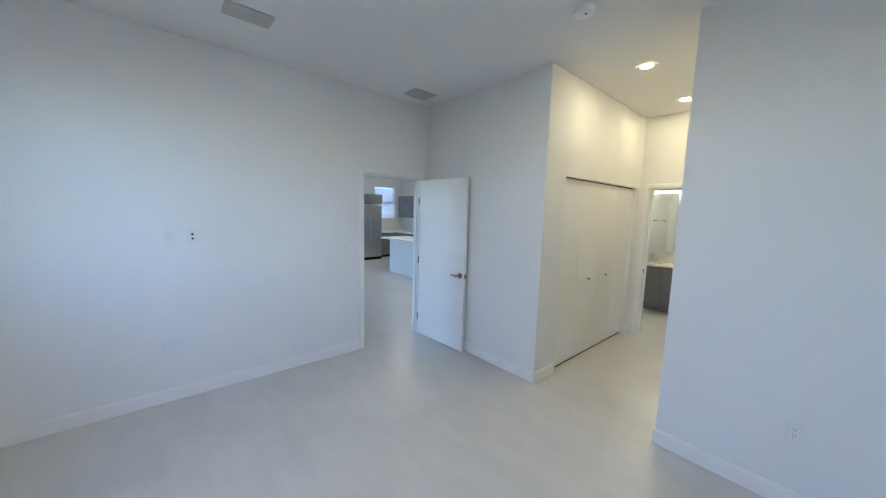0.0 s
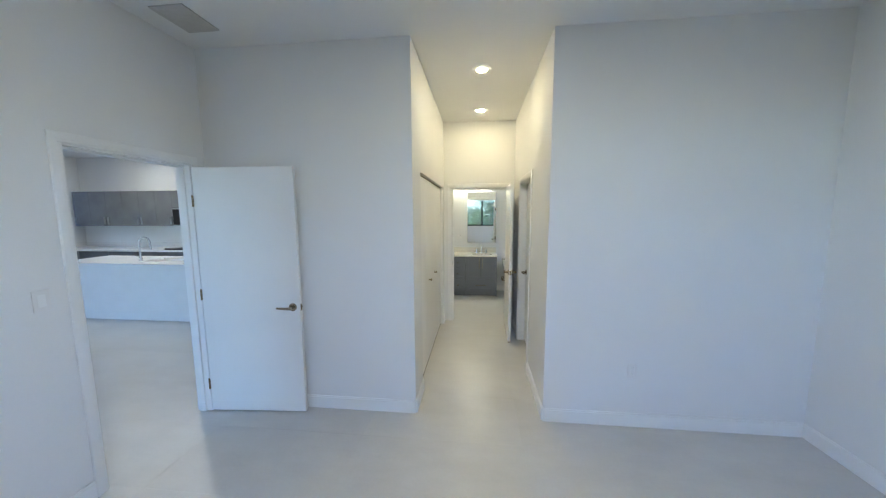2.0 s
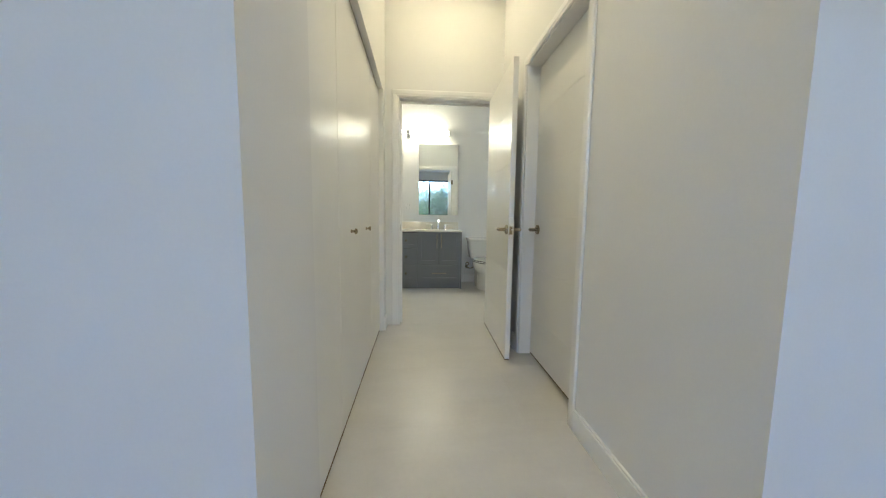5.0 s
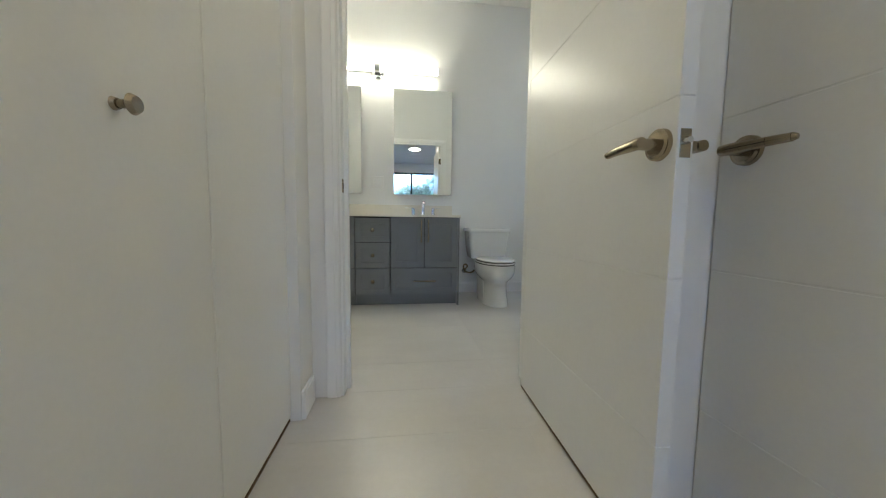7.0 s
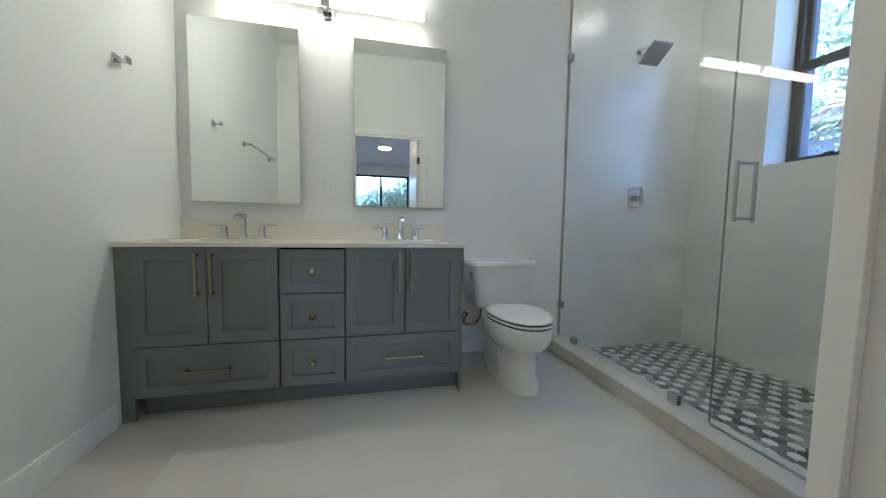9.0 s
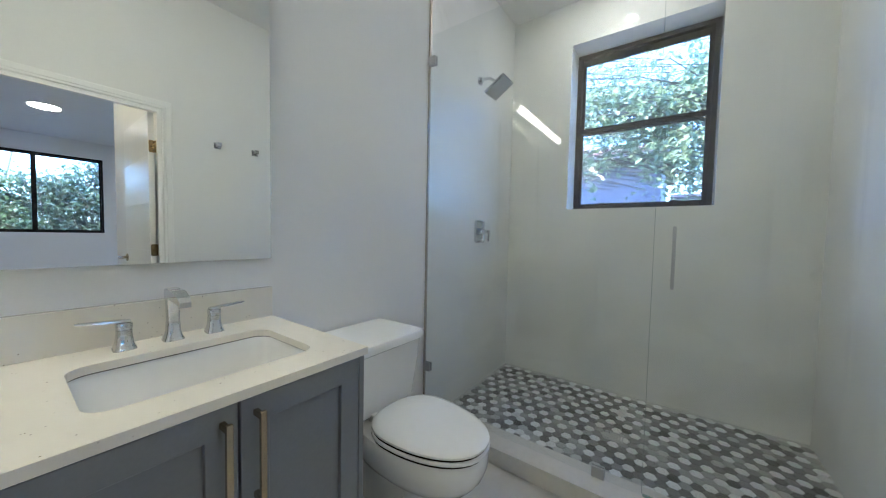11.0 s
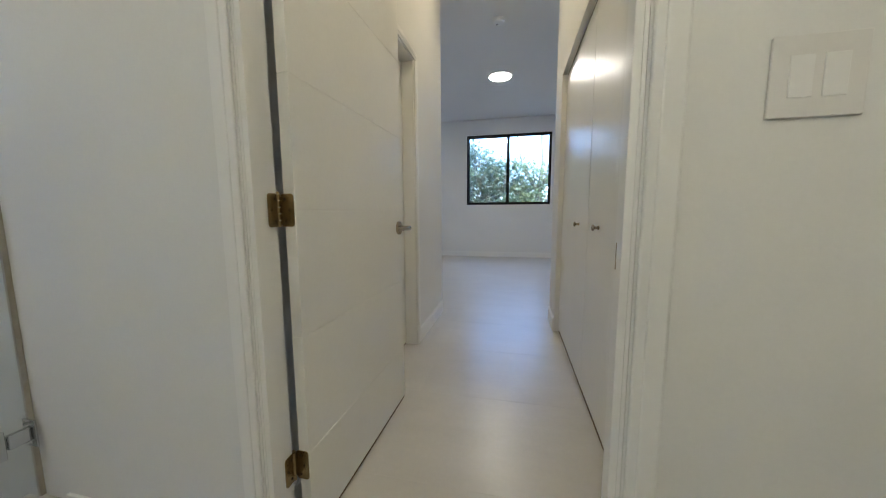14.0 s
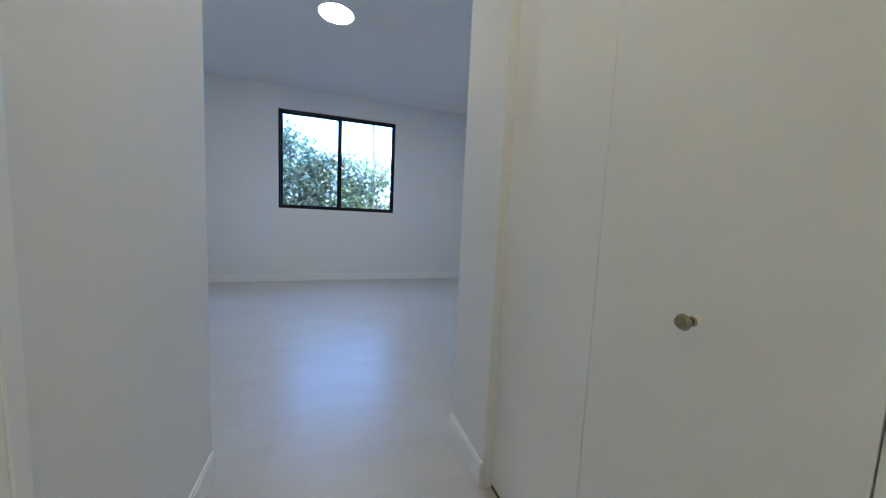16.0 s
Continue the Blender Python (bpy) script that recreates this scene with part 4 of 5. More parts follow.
tube(bm, (0, -0.001, 0), (0, -0.006, 0), 0.028, 0.026, 24)
tube(bm, (0, -0.05, -0.012), (0, -0.05, 0.02), 0.012, 0.012, 14)
part("valve_body", bm, CHROME, sv)
part("valve_handle", tube(bmesh.new(), (0, -0.052, 0), (0, -0.075, 0), 0.016, 0.012, 10), NICKEL, sv)
crv = bpy.data.curves.new("hose", "CURVE")
crv.dimensions, crv.bevel_depth, crv.bevel_resolution = "3D", 0.008, 3
sp = crv.splines.new("BEZIER")
sp.bezier_points.add(6)
for bp, co in zip(sp.bezier_points, ((0, -0.05, 0.02), (0.022, -0.062, 0.062), (-0.008, -0.07, 0.078), (-0.016, -0.075, 0.03), (0.022, -0.08, -0.006), (0.085, -0.09, 0.008), (0.118, -0.11, 0.158))):
    bp.co = co
    bp.handle_left_type = bp.handle_right_type = "AUTO"
crv.materials.append(BRASS)
hose = new("hose", crv)
hose.parent = sv

# ---- shower ----
GX = 1.842
curb = thing("shower_curb", "pale stone-tiled shower curb under the glass", "shower curb", (0, 0, 0))
CURB = mottled("curb_porcelain", (0.52, 0.50, 0.45), (0.60, 0.58, 0.53), 0.30, 3, 40, 0.02)
boxpart("kerb", (1.735, SY + 0.001, 0.0, 1.905, NY - 0.001, 0.085), CURB, curb, 0.002)
fp = thing("shower_screen", "fixed clear glass shower panel", "glass panel", (0, 0, 0))
pane("glass", (GX - 0.005, 3.246, 0.088, GX + 0.005, NY - 0.014, 2.32), fp)
gd = thing("shower_door", "hinged clear glass shower door with a steel pull", "shower door", (0, 0, 0))
pane("glass", (GX - 0.005, SY + 0.022, 0.094, GX + 0.005, 3.242, 2.32), gd)
EDGE = mottled("glass_edge", (0.25, 0.33, 0.30), (0.32, 0.40, 0.37), 0.2, 6, 60, 0.0)
boxpart("glass_edge", (GX - 0.0052, 3.2423, 0.094, GX + 0.0052, 3.2435, 2.32), EDGE, gd)
boxpart("door_sweep", (GX - 0.004, SY + 0.03, 0.0855, GX + 0.004, 3.239, 0.0938), EDGE, gd)


def clip(parent, y, z, hy, hz, name):
    bm = bmesh.new()
    for s in (-1, 1):
        box(bm, GX + s * 0.0055 - 0.004 + s * 0.004, y - hy, z - hz, GX + s * 0.0055 + 0.004 + s * 0.004, y + hy, z + hz, 0.0015, 1)
    return part(name, bm, STEEL if name == "clip" else CHROME, parent)


clip(fp, NY - 0.04, 2.172, 0.024, 0.026, "clip")
clip(fp, NY - 0.04, 0.335, 0.024, 0.026, "clip")
clip(fp, 3.408, 0.112, 0.026, 0.024, "clip")
clip(fp, NY - 0.22, 0.112, 0.026, 0.024, "clip")
for z in (2.19, 0.315):
    h = clip(gd, SY + 0.105, z, 0.032, 0.045, "hinge")
    bm = box(bmesh.new(), GX - 0.028, SY + 0.013, z - 0.045, GX + 0.028, SY + 0.018, z + 0.045, 0.001, 1)
    box(bm, GX - 0.012, SY + 0.018, z - 0.022, GX + 0.012, SY + 0.068, z + 0.022, 0.003, 1)
    part("wall_plate", bm, CHROME, h)
bm = bmesh.new()
for s in (-1, 1):
    box(bm, GX + s * 0.048 - 0.005, 3.171, 0.958, GX + s * 0.048 + 0.005, 3.183, 1.196, 0.002, 2)
    for z in (0.972, 1.188):
        box(bm, min(GX + s * 0.0055, GX + s * 0.05), 3.172, z - 0.005, max(GX + s * 0.0055, GX + s * 0.046), 3.182, z + 0.005, 0.001, 1)
part("pull_handle", bm, STEEL, gd, "satin steel square pull handle")
TAN = mottled("anodised_trim", (0.40, 0.36, 0.30), (0.48, 0.44, 0.37), 0.35, 6, 90, 0.01, 0.6)
structure(boxpart("trim", (1.848, NY - 0.0135, 0.086, 1.858, NY - 0.0005, CZ), TAN), "thin tan metal edge trim", "trim")
structure(boxpart("trim", (1.848, SY + 0.0005, 0.086, 1.858, SY + 0.0135, CZ), TAN), "thin tan metal edge trim", "trim")

sh = thing("rain_shower", "square chrome shower head on a curved arm", "shower head", (2.446, NY - 0.012, 2.300))
part("flange", tube(bmesh.new(), (0, 0, 0), (0, -0.012, 0), 0.032, 0.028, 28), CHROME, sh)
bm = bmesh.new()
arm = [(0, -0.01, 0), (0, -0.05, 0.004), (0, -0.085, -0.004), (0, -0.115, -0.025), (0, -0.135, -0.05)]
for a, b in zip(arm, arm[1:]):
    tube(bm, a, b, 0.011, None, 16)
part("arm", bm, CHROME, sh)
bm = box(bmesh.new(), -0.088, -0.088, -0.010, 0.088, 0.088, 0.004, 0.006, 2)
box(bm, -0.03, -0.03, 0.004, 0.03, 0.03, 0.022, 0.008, 2)
hd = part("head_plate", bm, CHROME, sh)
hd.matrix_basis = pose(0, -0.156, -0.082, -34, 0, 0)
part("spray_face", box(bmesh.new(), -0.078, -0.078, -0.0120, 0.078, 0.078, -0.0102), STEEL, hd)
sv2 = thing("shower_valve", "chrome shower valve plate with a lever", "shower valve", (2.480, NY - 0.012, 1.177))
part("plate", box(bmesh.new(), -0.062, -0.007, -0.085, 0.062, 0.0, 0.085, 0.018, 3), CHROME, sv2)
bm = tube(bmesh.new(), (0, -0.007, 0), (0, -0.045, 0), 0.026, 0.022, 28)
part("hub", bm, CHROME, sv2)
bm = box(bmesh.new(), -0.010, -0.085, -0.012, 0.010, -0.04, 0.012, 0.003, 1)
box(bm, -0.009, -0.095, -0.075, 0.009, -0.083, 0.012, 0.003, 1)
part("lever", bm, CHROME, sv2)

# ---- bathroom walls: hooks and towel bar ----


def robe_hook(m):
    t = new("robe_hook")
    t.matrix_world = m
    tagged(t, "square chrome robe hook on the bathroom wall", "hook", "robe hooks")
    part("back_plate", box(bmesh.new(), -0.024, 0.0, -0.024, 0.024, 0.008, 0.024, 0.001, 1), CHROME, t)
    bm = box(bmesh.new(), -0.009, 0.008, -0.008, 0.009, 0.048, 0.006, 0.001, 1)
    box(bm, -0.016, 0.044, -0.010, 0.016, 0.053, 0.020, 0.001, 1)
    part("peg", bm, CHROME, t)


robe_hook(pose(1.628, SY + 0.0005, 1.872, 0, 0, 0))
robe_hook(pose(1.340, SY + 0.0005, 1.872, 0, 0, 0))
robe_hook(pose(WX + 0.0005, 3.95, 1.63, 0, 0, -90))
tb = thing("towel_bar", "chrome towel bar on the bathroom side wall", "towel bar", (WX, 0, 1.62))
for y in (2.80, 3.44):
    part("bracket", box(bmesh.new(), 0.0005, y - 0.022, -0.022, 0.008, y + 0.022, 0.022, 0.001, 1), CHROME, tb)
    part("post", box(bmesh.new(), 0.008, y - 0.009, -0.009, 0.062, y + 0.009, 0.009, 0.001, 1), CHROME, tb)
part("bar", box(bmesh.new(), 0.054, 2.80, -0.007, 0.066, 3.44, 0.007, 0.001, 1), CHROME, tb)

# ---- kitchen ----
isl = thing("kitchen_island", "white waterfall kitchen island with a thick quartz top", "kitchen island", (0, 0, 0))
boxpart("body", (-5.95, 1.93, 0.0, -3.10, 2.62, 0.875), QUARTZ, isl)
bm = bmesh.new()
for d in ((-6.38, 1.90, -4.98, 2.78), (-4.42, 1.90, -3.0, 2.78), (-4.98, 1.90, -4.42, 2.12), (-4.98, 2.52, -4.42, 2.78)):
    box(bm, d[0], d[1], 0.88, d[2], d[3], 0.92)
part("top", bm, QUARTZ, isl)
ks = thing("kitchen_sink", "dark steel undermount sink in the island", "sink", (-4.70, 2.32, 0.88))
bm = bmesh.new()
loft(bm, [[(x, y, z) for x, y in rounded(hx, hy, 0.03)] for hx, hy, z in ((0.285, 0.205, 0.0), (0.28, 0.20, -0.02), (0.27, 0.19, -0.20), (0.03, 0.03, -0.205))], cap0=False)
part("bowl", bm, STEEL, ks)
kf = thing("kitchen_faucet", "tall chrome gooseneck faucet on the island", "faucet", (-5.07, 2.21, 0.92))
bm = tube(bmesh.new(), (0, 0, 0), (0, 0, 0.05), 0.026, 0.024, 20)
pts = [(0, 0, 0.05), (0, 0, 0.30)] + [(0.10 - 0.10 * math.cos(radians(a)), 0, 0.30 + 0.09 * math.sin(radians(a))) for a in range(20, 181, 20)] + [(0.205, 0, 0.22)]
for a, b in zip(pts, pts[1:]):
    tube(bm, a, b, 0.014, None, 14)
tube(bm, (0.203, 0, 0.25), (0.208, 0, 0.18), 0.018, 0.016, 14)
part("spout", bm, CHROME, kf)
part("handle", tube(tube(bmesh.new(), (0, 0, 0.06), (-0.05, 0, 0.06), 0.018, 0.016, 14), (-0.05, 0, 0.06), (-0.11, 0, 0.085), 0.008, 0.006, 12), CHROME, kf)


def upper_cabinet(x0, x1, z0, label, handle_side):
    t = thing("upper_cabinet", label, "cabinet", (0, 0, 0), "kitchen upper cabinets")
    boxpart("body", (x0, 3.97, z0, x1, KY - 0.002, 2.20), KGREY, t)
    d = boxpart("door", (x0 + 0.002, 3.949, z0, x1 - 0.002, 3.968, 2.20), KGREY, t, 0.001)
    hx = x1 - 0.045 if handle_side > 0 else x0 + 0.045
    boxpart("handle", (hx - 0.006, 3.92, z0 + 0.03, hx + 0.006, 3.949, z0 + 0.19), STEEL, d, 0.002)


xs = [-8.70, -8.28, -7.86, -7.44, -7.02, -6.61, -6.20]
for k, (a, b) in enumerate(zip(xs, xs[1:])):
    upper_cabinet(a, b, 1.43, "grey gloss slab upper kitchen cabinet", 1 if k % 2 else -1)
upper_cabinet(-6.20, -5.38, 1.82, "short grey gloss cabinet over the microwave", 1)
for a, b in ((-5.38, -4.64), (-4.64, -3.9)):
    upper_cabinet(a, b, 1.43, "grey gloss slab upper kitchen cabinet", 1)
mw = thing("microwave", "black microwave under the upper cabinets", "microwave", (0, 0, 0))
boxpart("case", (-6.19, 3.93, 1.43, -5.39, KY - 0.002, 1.815), STEEL, mw, 0.004)
boxpart("door", (-6.17, 3.915, 1.45, -5.58, 3.93, 1.79), BLACK, mw, 0.003)
boxpart("control_panel", (-5.56, 3.918, 1.45, -5.41, 3.93, 1.79), BLACK, mw, 0.002)


def base_cabinet(x0, x1, y0, y1, facing_x, label):
    t = thing("base_cabinet", label, "cabinet", (0, 0, 0), "kitchen base cabinets")
    boxpart("body", (x0, y0, 0.09, x1, y1, 0.88), KGREY, t)
    if facing_x:
        for z0, z1 in ((0.10, 0.66), (0.67, 0.875)):
            boxpart("front", (x1 + 0.001, y0 + 0.002, z0, x1 + 0.02, y1 - 0.002, z1), KGREY, t, 0.001)
        boxpart("toe_kick", (x0, y0, 0.0, x1 - 0.06, y1, 0.09), SHADOW, t)
    else:
        for z0, z1 in ((0.10, 0.66), (0.67, 0.875)):
            boxpart("front", (x0 + 0.002, y0 - 0.02, z0, x1 - 0.002, y0 - 0.001, z1), KGREY, t, 0.001)
        boxpart("toe_kick", (x0, y0 + 0.06, 0.0, x1, y1, 0.09), SHADOW, t)


for k in range(6):
    a = -8.33 + k * 0.74
    base_cabinet(a, a + 0.74, 3.70, KY - 0.002, False, "dark grey gloss base kitchen cabinet")
for a, b in ((2.90, 3.30), (3.30, 3.69)):
    base_cabinet(KX + 0.002, -8.35, a, b, True, "dark grey gloss base kitchen cabinet by the fridge")
kw = thing("kitchen_worktop", "white quartz kitchen worktop with upstand", "countertop", (0, 0, 0))
boxpart("slab", (-8.32, 3.65, 0.88, -3.85, KY - 0.002, 0.92), QUARTZ, kw)
boxpart("return_slab", (KX + 0.002, 2.89, 0.88, -8.32, KY - 0.002, 0.92), QUARTZ, kw)
boxpart("upstand", (KX + 0.02, KY - 0.02, 0.92, -3.85, KY - 0.002, 1.02), QUARTZ, kw)
boxpart("side_upstand", (KX + 0.002, 2.89, 0.92, KX + 0.02, KY - 0.021, 1.02), QUARTZ, kw)
ct = thing("cooktop", "black glass cooktop in the worktop", "cooktop", (0, 0, 0))
boxpart("glass_top", (-6.18, 3.72, 0.92, -5.40, 4.22, 0.935), BLACK, ct, 0.003)
boxpart("front_rail", (-6.18, 3.66, 0.921, -5.40, 3.72, 0.955), BLACK, ct, 0.004)
fr = thing("refrigerator", "stainless steel refrigerator under a grey cabinet", "refrigerator", (0, 0, 0))
boxpart("body", (KX + 0.002, 1.95, 0.03, -8.06, 2.85, 1.82), STEEL, fr, 0.006)
boxpart("door", (-8.058, 1.955, 0.10, -8.0, 2.395, 1.815), STEEL, fr, 0.008)
boxpart("door", (-8.058, 2.405, 0.10, -8.0, 2.845, 1.815), STEEL, fr, 0.008)
boxpart("grille", (-8.07, 1.96, 0.0, -8.03, 2.84, 0.09), SHADOW, fr)
for y in (2.36, 2.44):
    part("handle", tube(bmesh.new(), (-7.95, y, 0.75), (-7.95, y, 1.6), 0.012, None, 12), STEEL, fr)
fc = thing("fridge_cabinet", "grey gloss cabinet over the refrigerator", "cabinet", (0, 0, 0))
boxpart("body", (KX + 0.002, 1.94, 1.87, -8.03, 2.87, 2.19), KGREY, fc)
boxpart("door", (-8.028, 1.945, 1.875, -8.008, 2.402, 2.185), KGREY, fc, 0.001)
boxpart("door", (-8.028, 2.407, 1.875, -8.008, 2.865, 2.185), KGREY, fc, 0.001)

# ---- outdoors ----
GROUND = mottled("soil_and_litter", (0.05, 0.043, 0.032), (0.09, 0.078, 0.06), 0.9, 2, 25, 0.5)
bm = bmesh.new()
box(bm, -400, -400, -0.6, 400, 400, -0.30)
structure(part("ground", bm, GROUND), "bare soil and leaf litter", "ground")


def leaf_material(name, a, b, back):
    m, n, l, p = nodes_of(name)
    geo, r = n.new("ShaderNodeNewGeometry"), n.new("ShaderNodeValToRGB")
    l.new(geo.outputs["Random Per Island"], r.inputs["Fac"])
    r.color_ramp.elements[0].color, r.color_ramp.elements[1].color = (*a, 1), (*b, 1)
    e = r.color_ramp.elements.new(0.5)
    e.color = (*[(x + y) / 2 for x, y in zip(a, b)], 1)
    l.new(r.outputs["Color"], p.inputs["Base Color"])
    p.inputs["Roughness"].default_value = 0.45
    tr, mx, out = n.new("ShaderNodeBsdfTranslucent"), n.new("ShaderNodeMixShader"), n["Material Output"]
    tr.inputs["Color"].default_value = (*back, 1)
    mx.inputs[0].default_value = 0.45
    l.new(p.outputs[0], mx.inputs[1])
    l.new(tr.outputs[0], mx.inputs[2])
    l.new(mx.outputs[0], out.inputs["Surface"])
    return m


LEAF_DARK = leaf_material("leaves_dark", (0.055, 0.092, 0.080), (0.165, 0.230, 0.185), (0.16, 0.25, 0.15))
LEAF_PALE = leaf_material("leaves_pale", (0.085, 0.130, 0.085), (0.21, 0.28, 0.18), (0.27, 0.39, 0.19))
# leaves_lit is a paler copy with sunlit brightness put into its colours
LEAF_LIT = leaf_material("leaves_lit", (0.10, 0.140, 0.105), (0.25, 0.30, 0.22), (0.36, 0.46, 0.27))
PALEBARK = mottled("pale_bark", (0.20, 0.18, 0.16), (0.33, 0.30, 0.27), 0.85, 6, 40, 0.5)
BARK = mottled("bark", (0.10, 0.085, 0.07), (0.19, 0.165, 0.14), 0.85, 6, 40, 0.6)


def add_leaf(verts, faces, c, size, rng):
    """One pointed, slightly folded leaf."""
    d = Vector((rng.gauss(0, 1), rng.gauss(0, 1), rng.gauss(-0.35, 0.6))).normalized()
    side = d.cross(Vector((rng.gauss(0, 0.5), rng.gauss(0, 0.5), 1))).normalized()
    up = side.cross(d)
    i = len(verts)
    verts += [c, c + d * size * 0.5 + side * size * 0.27 + up * size * 0.08, c + d * size, c + d * size * 0.5 - side * size * 0.27 + up * size * 0.08]
    faces += [(i, i + 1, i + 2), (i, i + 2, i + 3)]


def plant(name, label, category, base, limbs, clumps, leaf_size, per_clump, spread, material, seed, trunk_r, bark=None):
    """Trunk and forking limbs (each a list of points), and clumps of single leaves round the given centres."""
    rng = random.Random(seed)
    t = thing(name, label, category, base)
    bm = bmesh.new()
    for k, limb in enumerate(limbs):
        r = trunk_r if k == 0 else trunk_r * 0.5
        for j, (a, b) in enumerate(zip(limb, limb[1:])):
            f0, f1 = 1 - 0.75 * j / (len(limb) - 1), 1 - 0.75 * (j + 1) / (len(limb) - 1)
            tube(bm, a, b, r * f0, r * f1, 10)
    for c in clumps:
        c = Vector(c)
        root = Vector((c.x * 0.55, c.y * 0.6, c.z - rng.uniform(0.15, 0.45)))
        if (c - root).length > 0.15:
            bend = c.lerp(root, 0.5) + Vector((rng.gauss(0, 0.05), rng.gauss(0, 0.05), rng.gauss(0.04, 0.04)))
            reach = c + (c - bend).normalized() * rng.uniform(0.1, 0.3)
            for a, b, ra, rb in ((root, bend, 0.011, 0.008), (bend, c, 0.008, 0.006), (c, reach, 0.006, 0.003)):
                tube(bm, a, b, ra, rb, 5, False)
    part("trunk", bm, bark or BARK, t, "pale grey trunk and limbs" if bark else "grey-brown trunk and limbs")
    verts, faces = [], []
    for c in clumps:
        c = Vector(c)
        n = int(per_clump * rng.uniform(0.6, 1.3))
        sprays = [c + Vector((rng.gauss(0, 1), rng.gauss(0, 1), rng.gauss(0, 0.8))) * spread for _ in range(max(3, n // 7))]
        for k in range(n):
            o = Vector((rng.gauss(0, 1), rng.gauss(0, 1), rng.gauss(0, 0.8))) * leaf_size * 0.75
            add_leaf(verts, faces, sprays[k % len(sprays)] + o, leaf_size * rng.uniform(0.5, 1.3), rng)
    me = bpy.data.meshes.new("crown")
    me.from_pydata([tuple(v) for v in verts], [], faces)
    me.materials.append(material)
    ob = new("crown", me)
    ob.parent = t
    ob["label"] = "crown of many small green leaves"
    return t


def shrub(base, height, width, seed, material, leaf_size, n):
    rng = random.Random(seed)
    limbs, clumps = [], []
    for k in range(7):
        a = rng.uniform(0, 2 * math.pi)
        h = height * rng.uniform(0.65, 0.98)
        tip = Vector((math.cos(a) * width * rng.uniform(0.2, 0.9), math.sin(a) * width * 0.5 * rng.uniform(0.2, 0.9), h))
        mid = tip * 0.5 + Vector((rng.gauss(0, 0.06), rng.gauss(0, 0.06), 0.05))
        limbs.append([Vector((0, 0, 0)), mid, tip])
        clumps.append(tip)
    for _ in range(n):
        z = height * rng.uniform(0.12, 1.0) ** 0.8
        w = width * (1.05 - 0.55 * (z / height) ** 2)
        a, r = rng.uniform(0, 2 * math.pi), math.sqrt(rng.random())
        clumps.append(Vector((math.cos(a) * w * r, math.sin(a) * w * 0.6 * r, z)))
    return plant("shrub", "dense leafy green shrub outside the bedroom window", "shrub", base, limbs, clumps, leaf_size, 24, 0.16, material, seed, 0.03)


G0 = -0.30
shrub((1.75, -7.2, G0), 3.35, 1.00, 11, LEAF_DARK, 0.115, 270)
shrub((0.75, -7.5, G0), 2.92, 0.95, 12, LEAF_DARK, 0.115, 250)
shrub((-0.35, -7.3, G0), 2.85, 0.85, 13, LEAF_PALE, 0.105, 150)
shrub((-1.35, -7.5, G0), 2.70, 0.85, 14, LEAF_PALE, 0.105, 120)
shrub((2.9, -7.5, G0), 3.1, 1.0, 15, LEAF_DARK, 0.115, 180)
shrub((-2.5, -7.6, G0), 2.4, 0.9, 16, LEAF_PALE, 0.115, 130)
shrub((1.25, -8.5, G0), 2.9, 1.1, 17, LEAF_DARK, 0.115, 220)
shrub((0.05, -8.5, G0), 2.4, 1.0, 18, LEAF_DARK, 0.115, 180)
shrub((2.6, -8.5, G0), 3.2, 1.1, 19, LEAF_DARK, 0.115, 180)
V = Vector
plant("tree", "pale-barked garden tree with forking limbs", "tree", (-0.55, -8.6, G0),
      [[V((0, 0, 0)), V((0.1, 0, 1.7)), V((-0.05, 0, 3.0)), V((0.1, 0.1, 5.2))],
       [V((0.1, 0, 1.9)), V((0.65, 0, 2.9)), V((0.95, 0, 4.6))],
       [V((0.0, 0, 2.2)), V((-0.5, 0, 2.9)), V((-1.0, 0.1, 3.8)), V((-1.2, 0.1, 5.0))]],
      [(0.1, 0.1, 5.2), (0.95, 0, 4.9), (-1.1, 0.1, 5.1), (0.4, 0.3, 5.5), (-0.5, 0.2, 5.6)], 0.08, 130, 0.4, LEAF_PALE, 21, 0.13, PALEBARK)

fence = thing("garden_fence", "weathered grey board fence behind the shrubs", "fence", (0, -9.4, G0))
FENCE = mottled("weathered_boards", (0.26, 0.27, 0.29), (0.38, 0.39, 0.41), 0.8, 3, 40, 0.3)
for x in (-5.0, -2.5, 0.0, 2.5, 5.0):
    boxpart("post", (x - 0.05, -0.15, 0, x + 0.05, -0.05, 1.85), FENCE, fence, 0.004)
for z in (0.4, 1.45):
    boxpart("rail", (-5.5, -0.05, z - 0.045, 5.5, -0.005, z + 0.045), FENCE, fence, 0.003)
me = None
for k in range(76):
    if me is None:
        ob = boxpart("board", (-0.068, 0.0, 0.05, 0.068, 0.018, 1.80), FENCE, fence, 0.002, seg=1)
        me = ob.data
    else:
        ob = new("board", me)
        ob.parent = fence
    ob.location = (-5.43 + k * 0.145, 0.0, random.uniform(-0.01, 0.015))

# tree and neighbour's house beyond the shower window
rng = random.Random(5)
limbs = [[V((0, 0, 0)), V((0.05, 0.1, 1.6)), V((0.0, 0.2, 2.9)), V((-0.2, 0.3, 5.0))]]
clumps = []
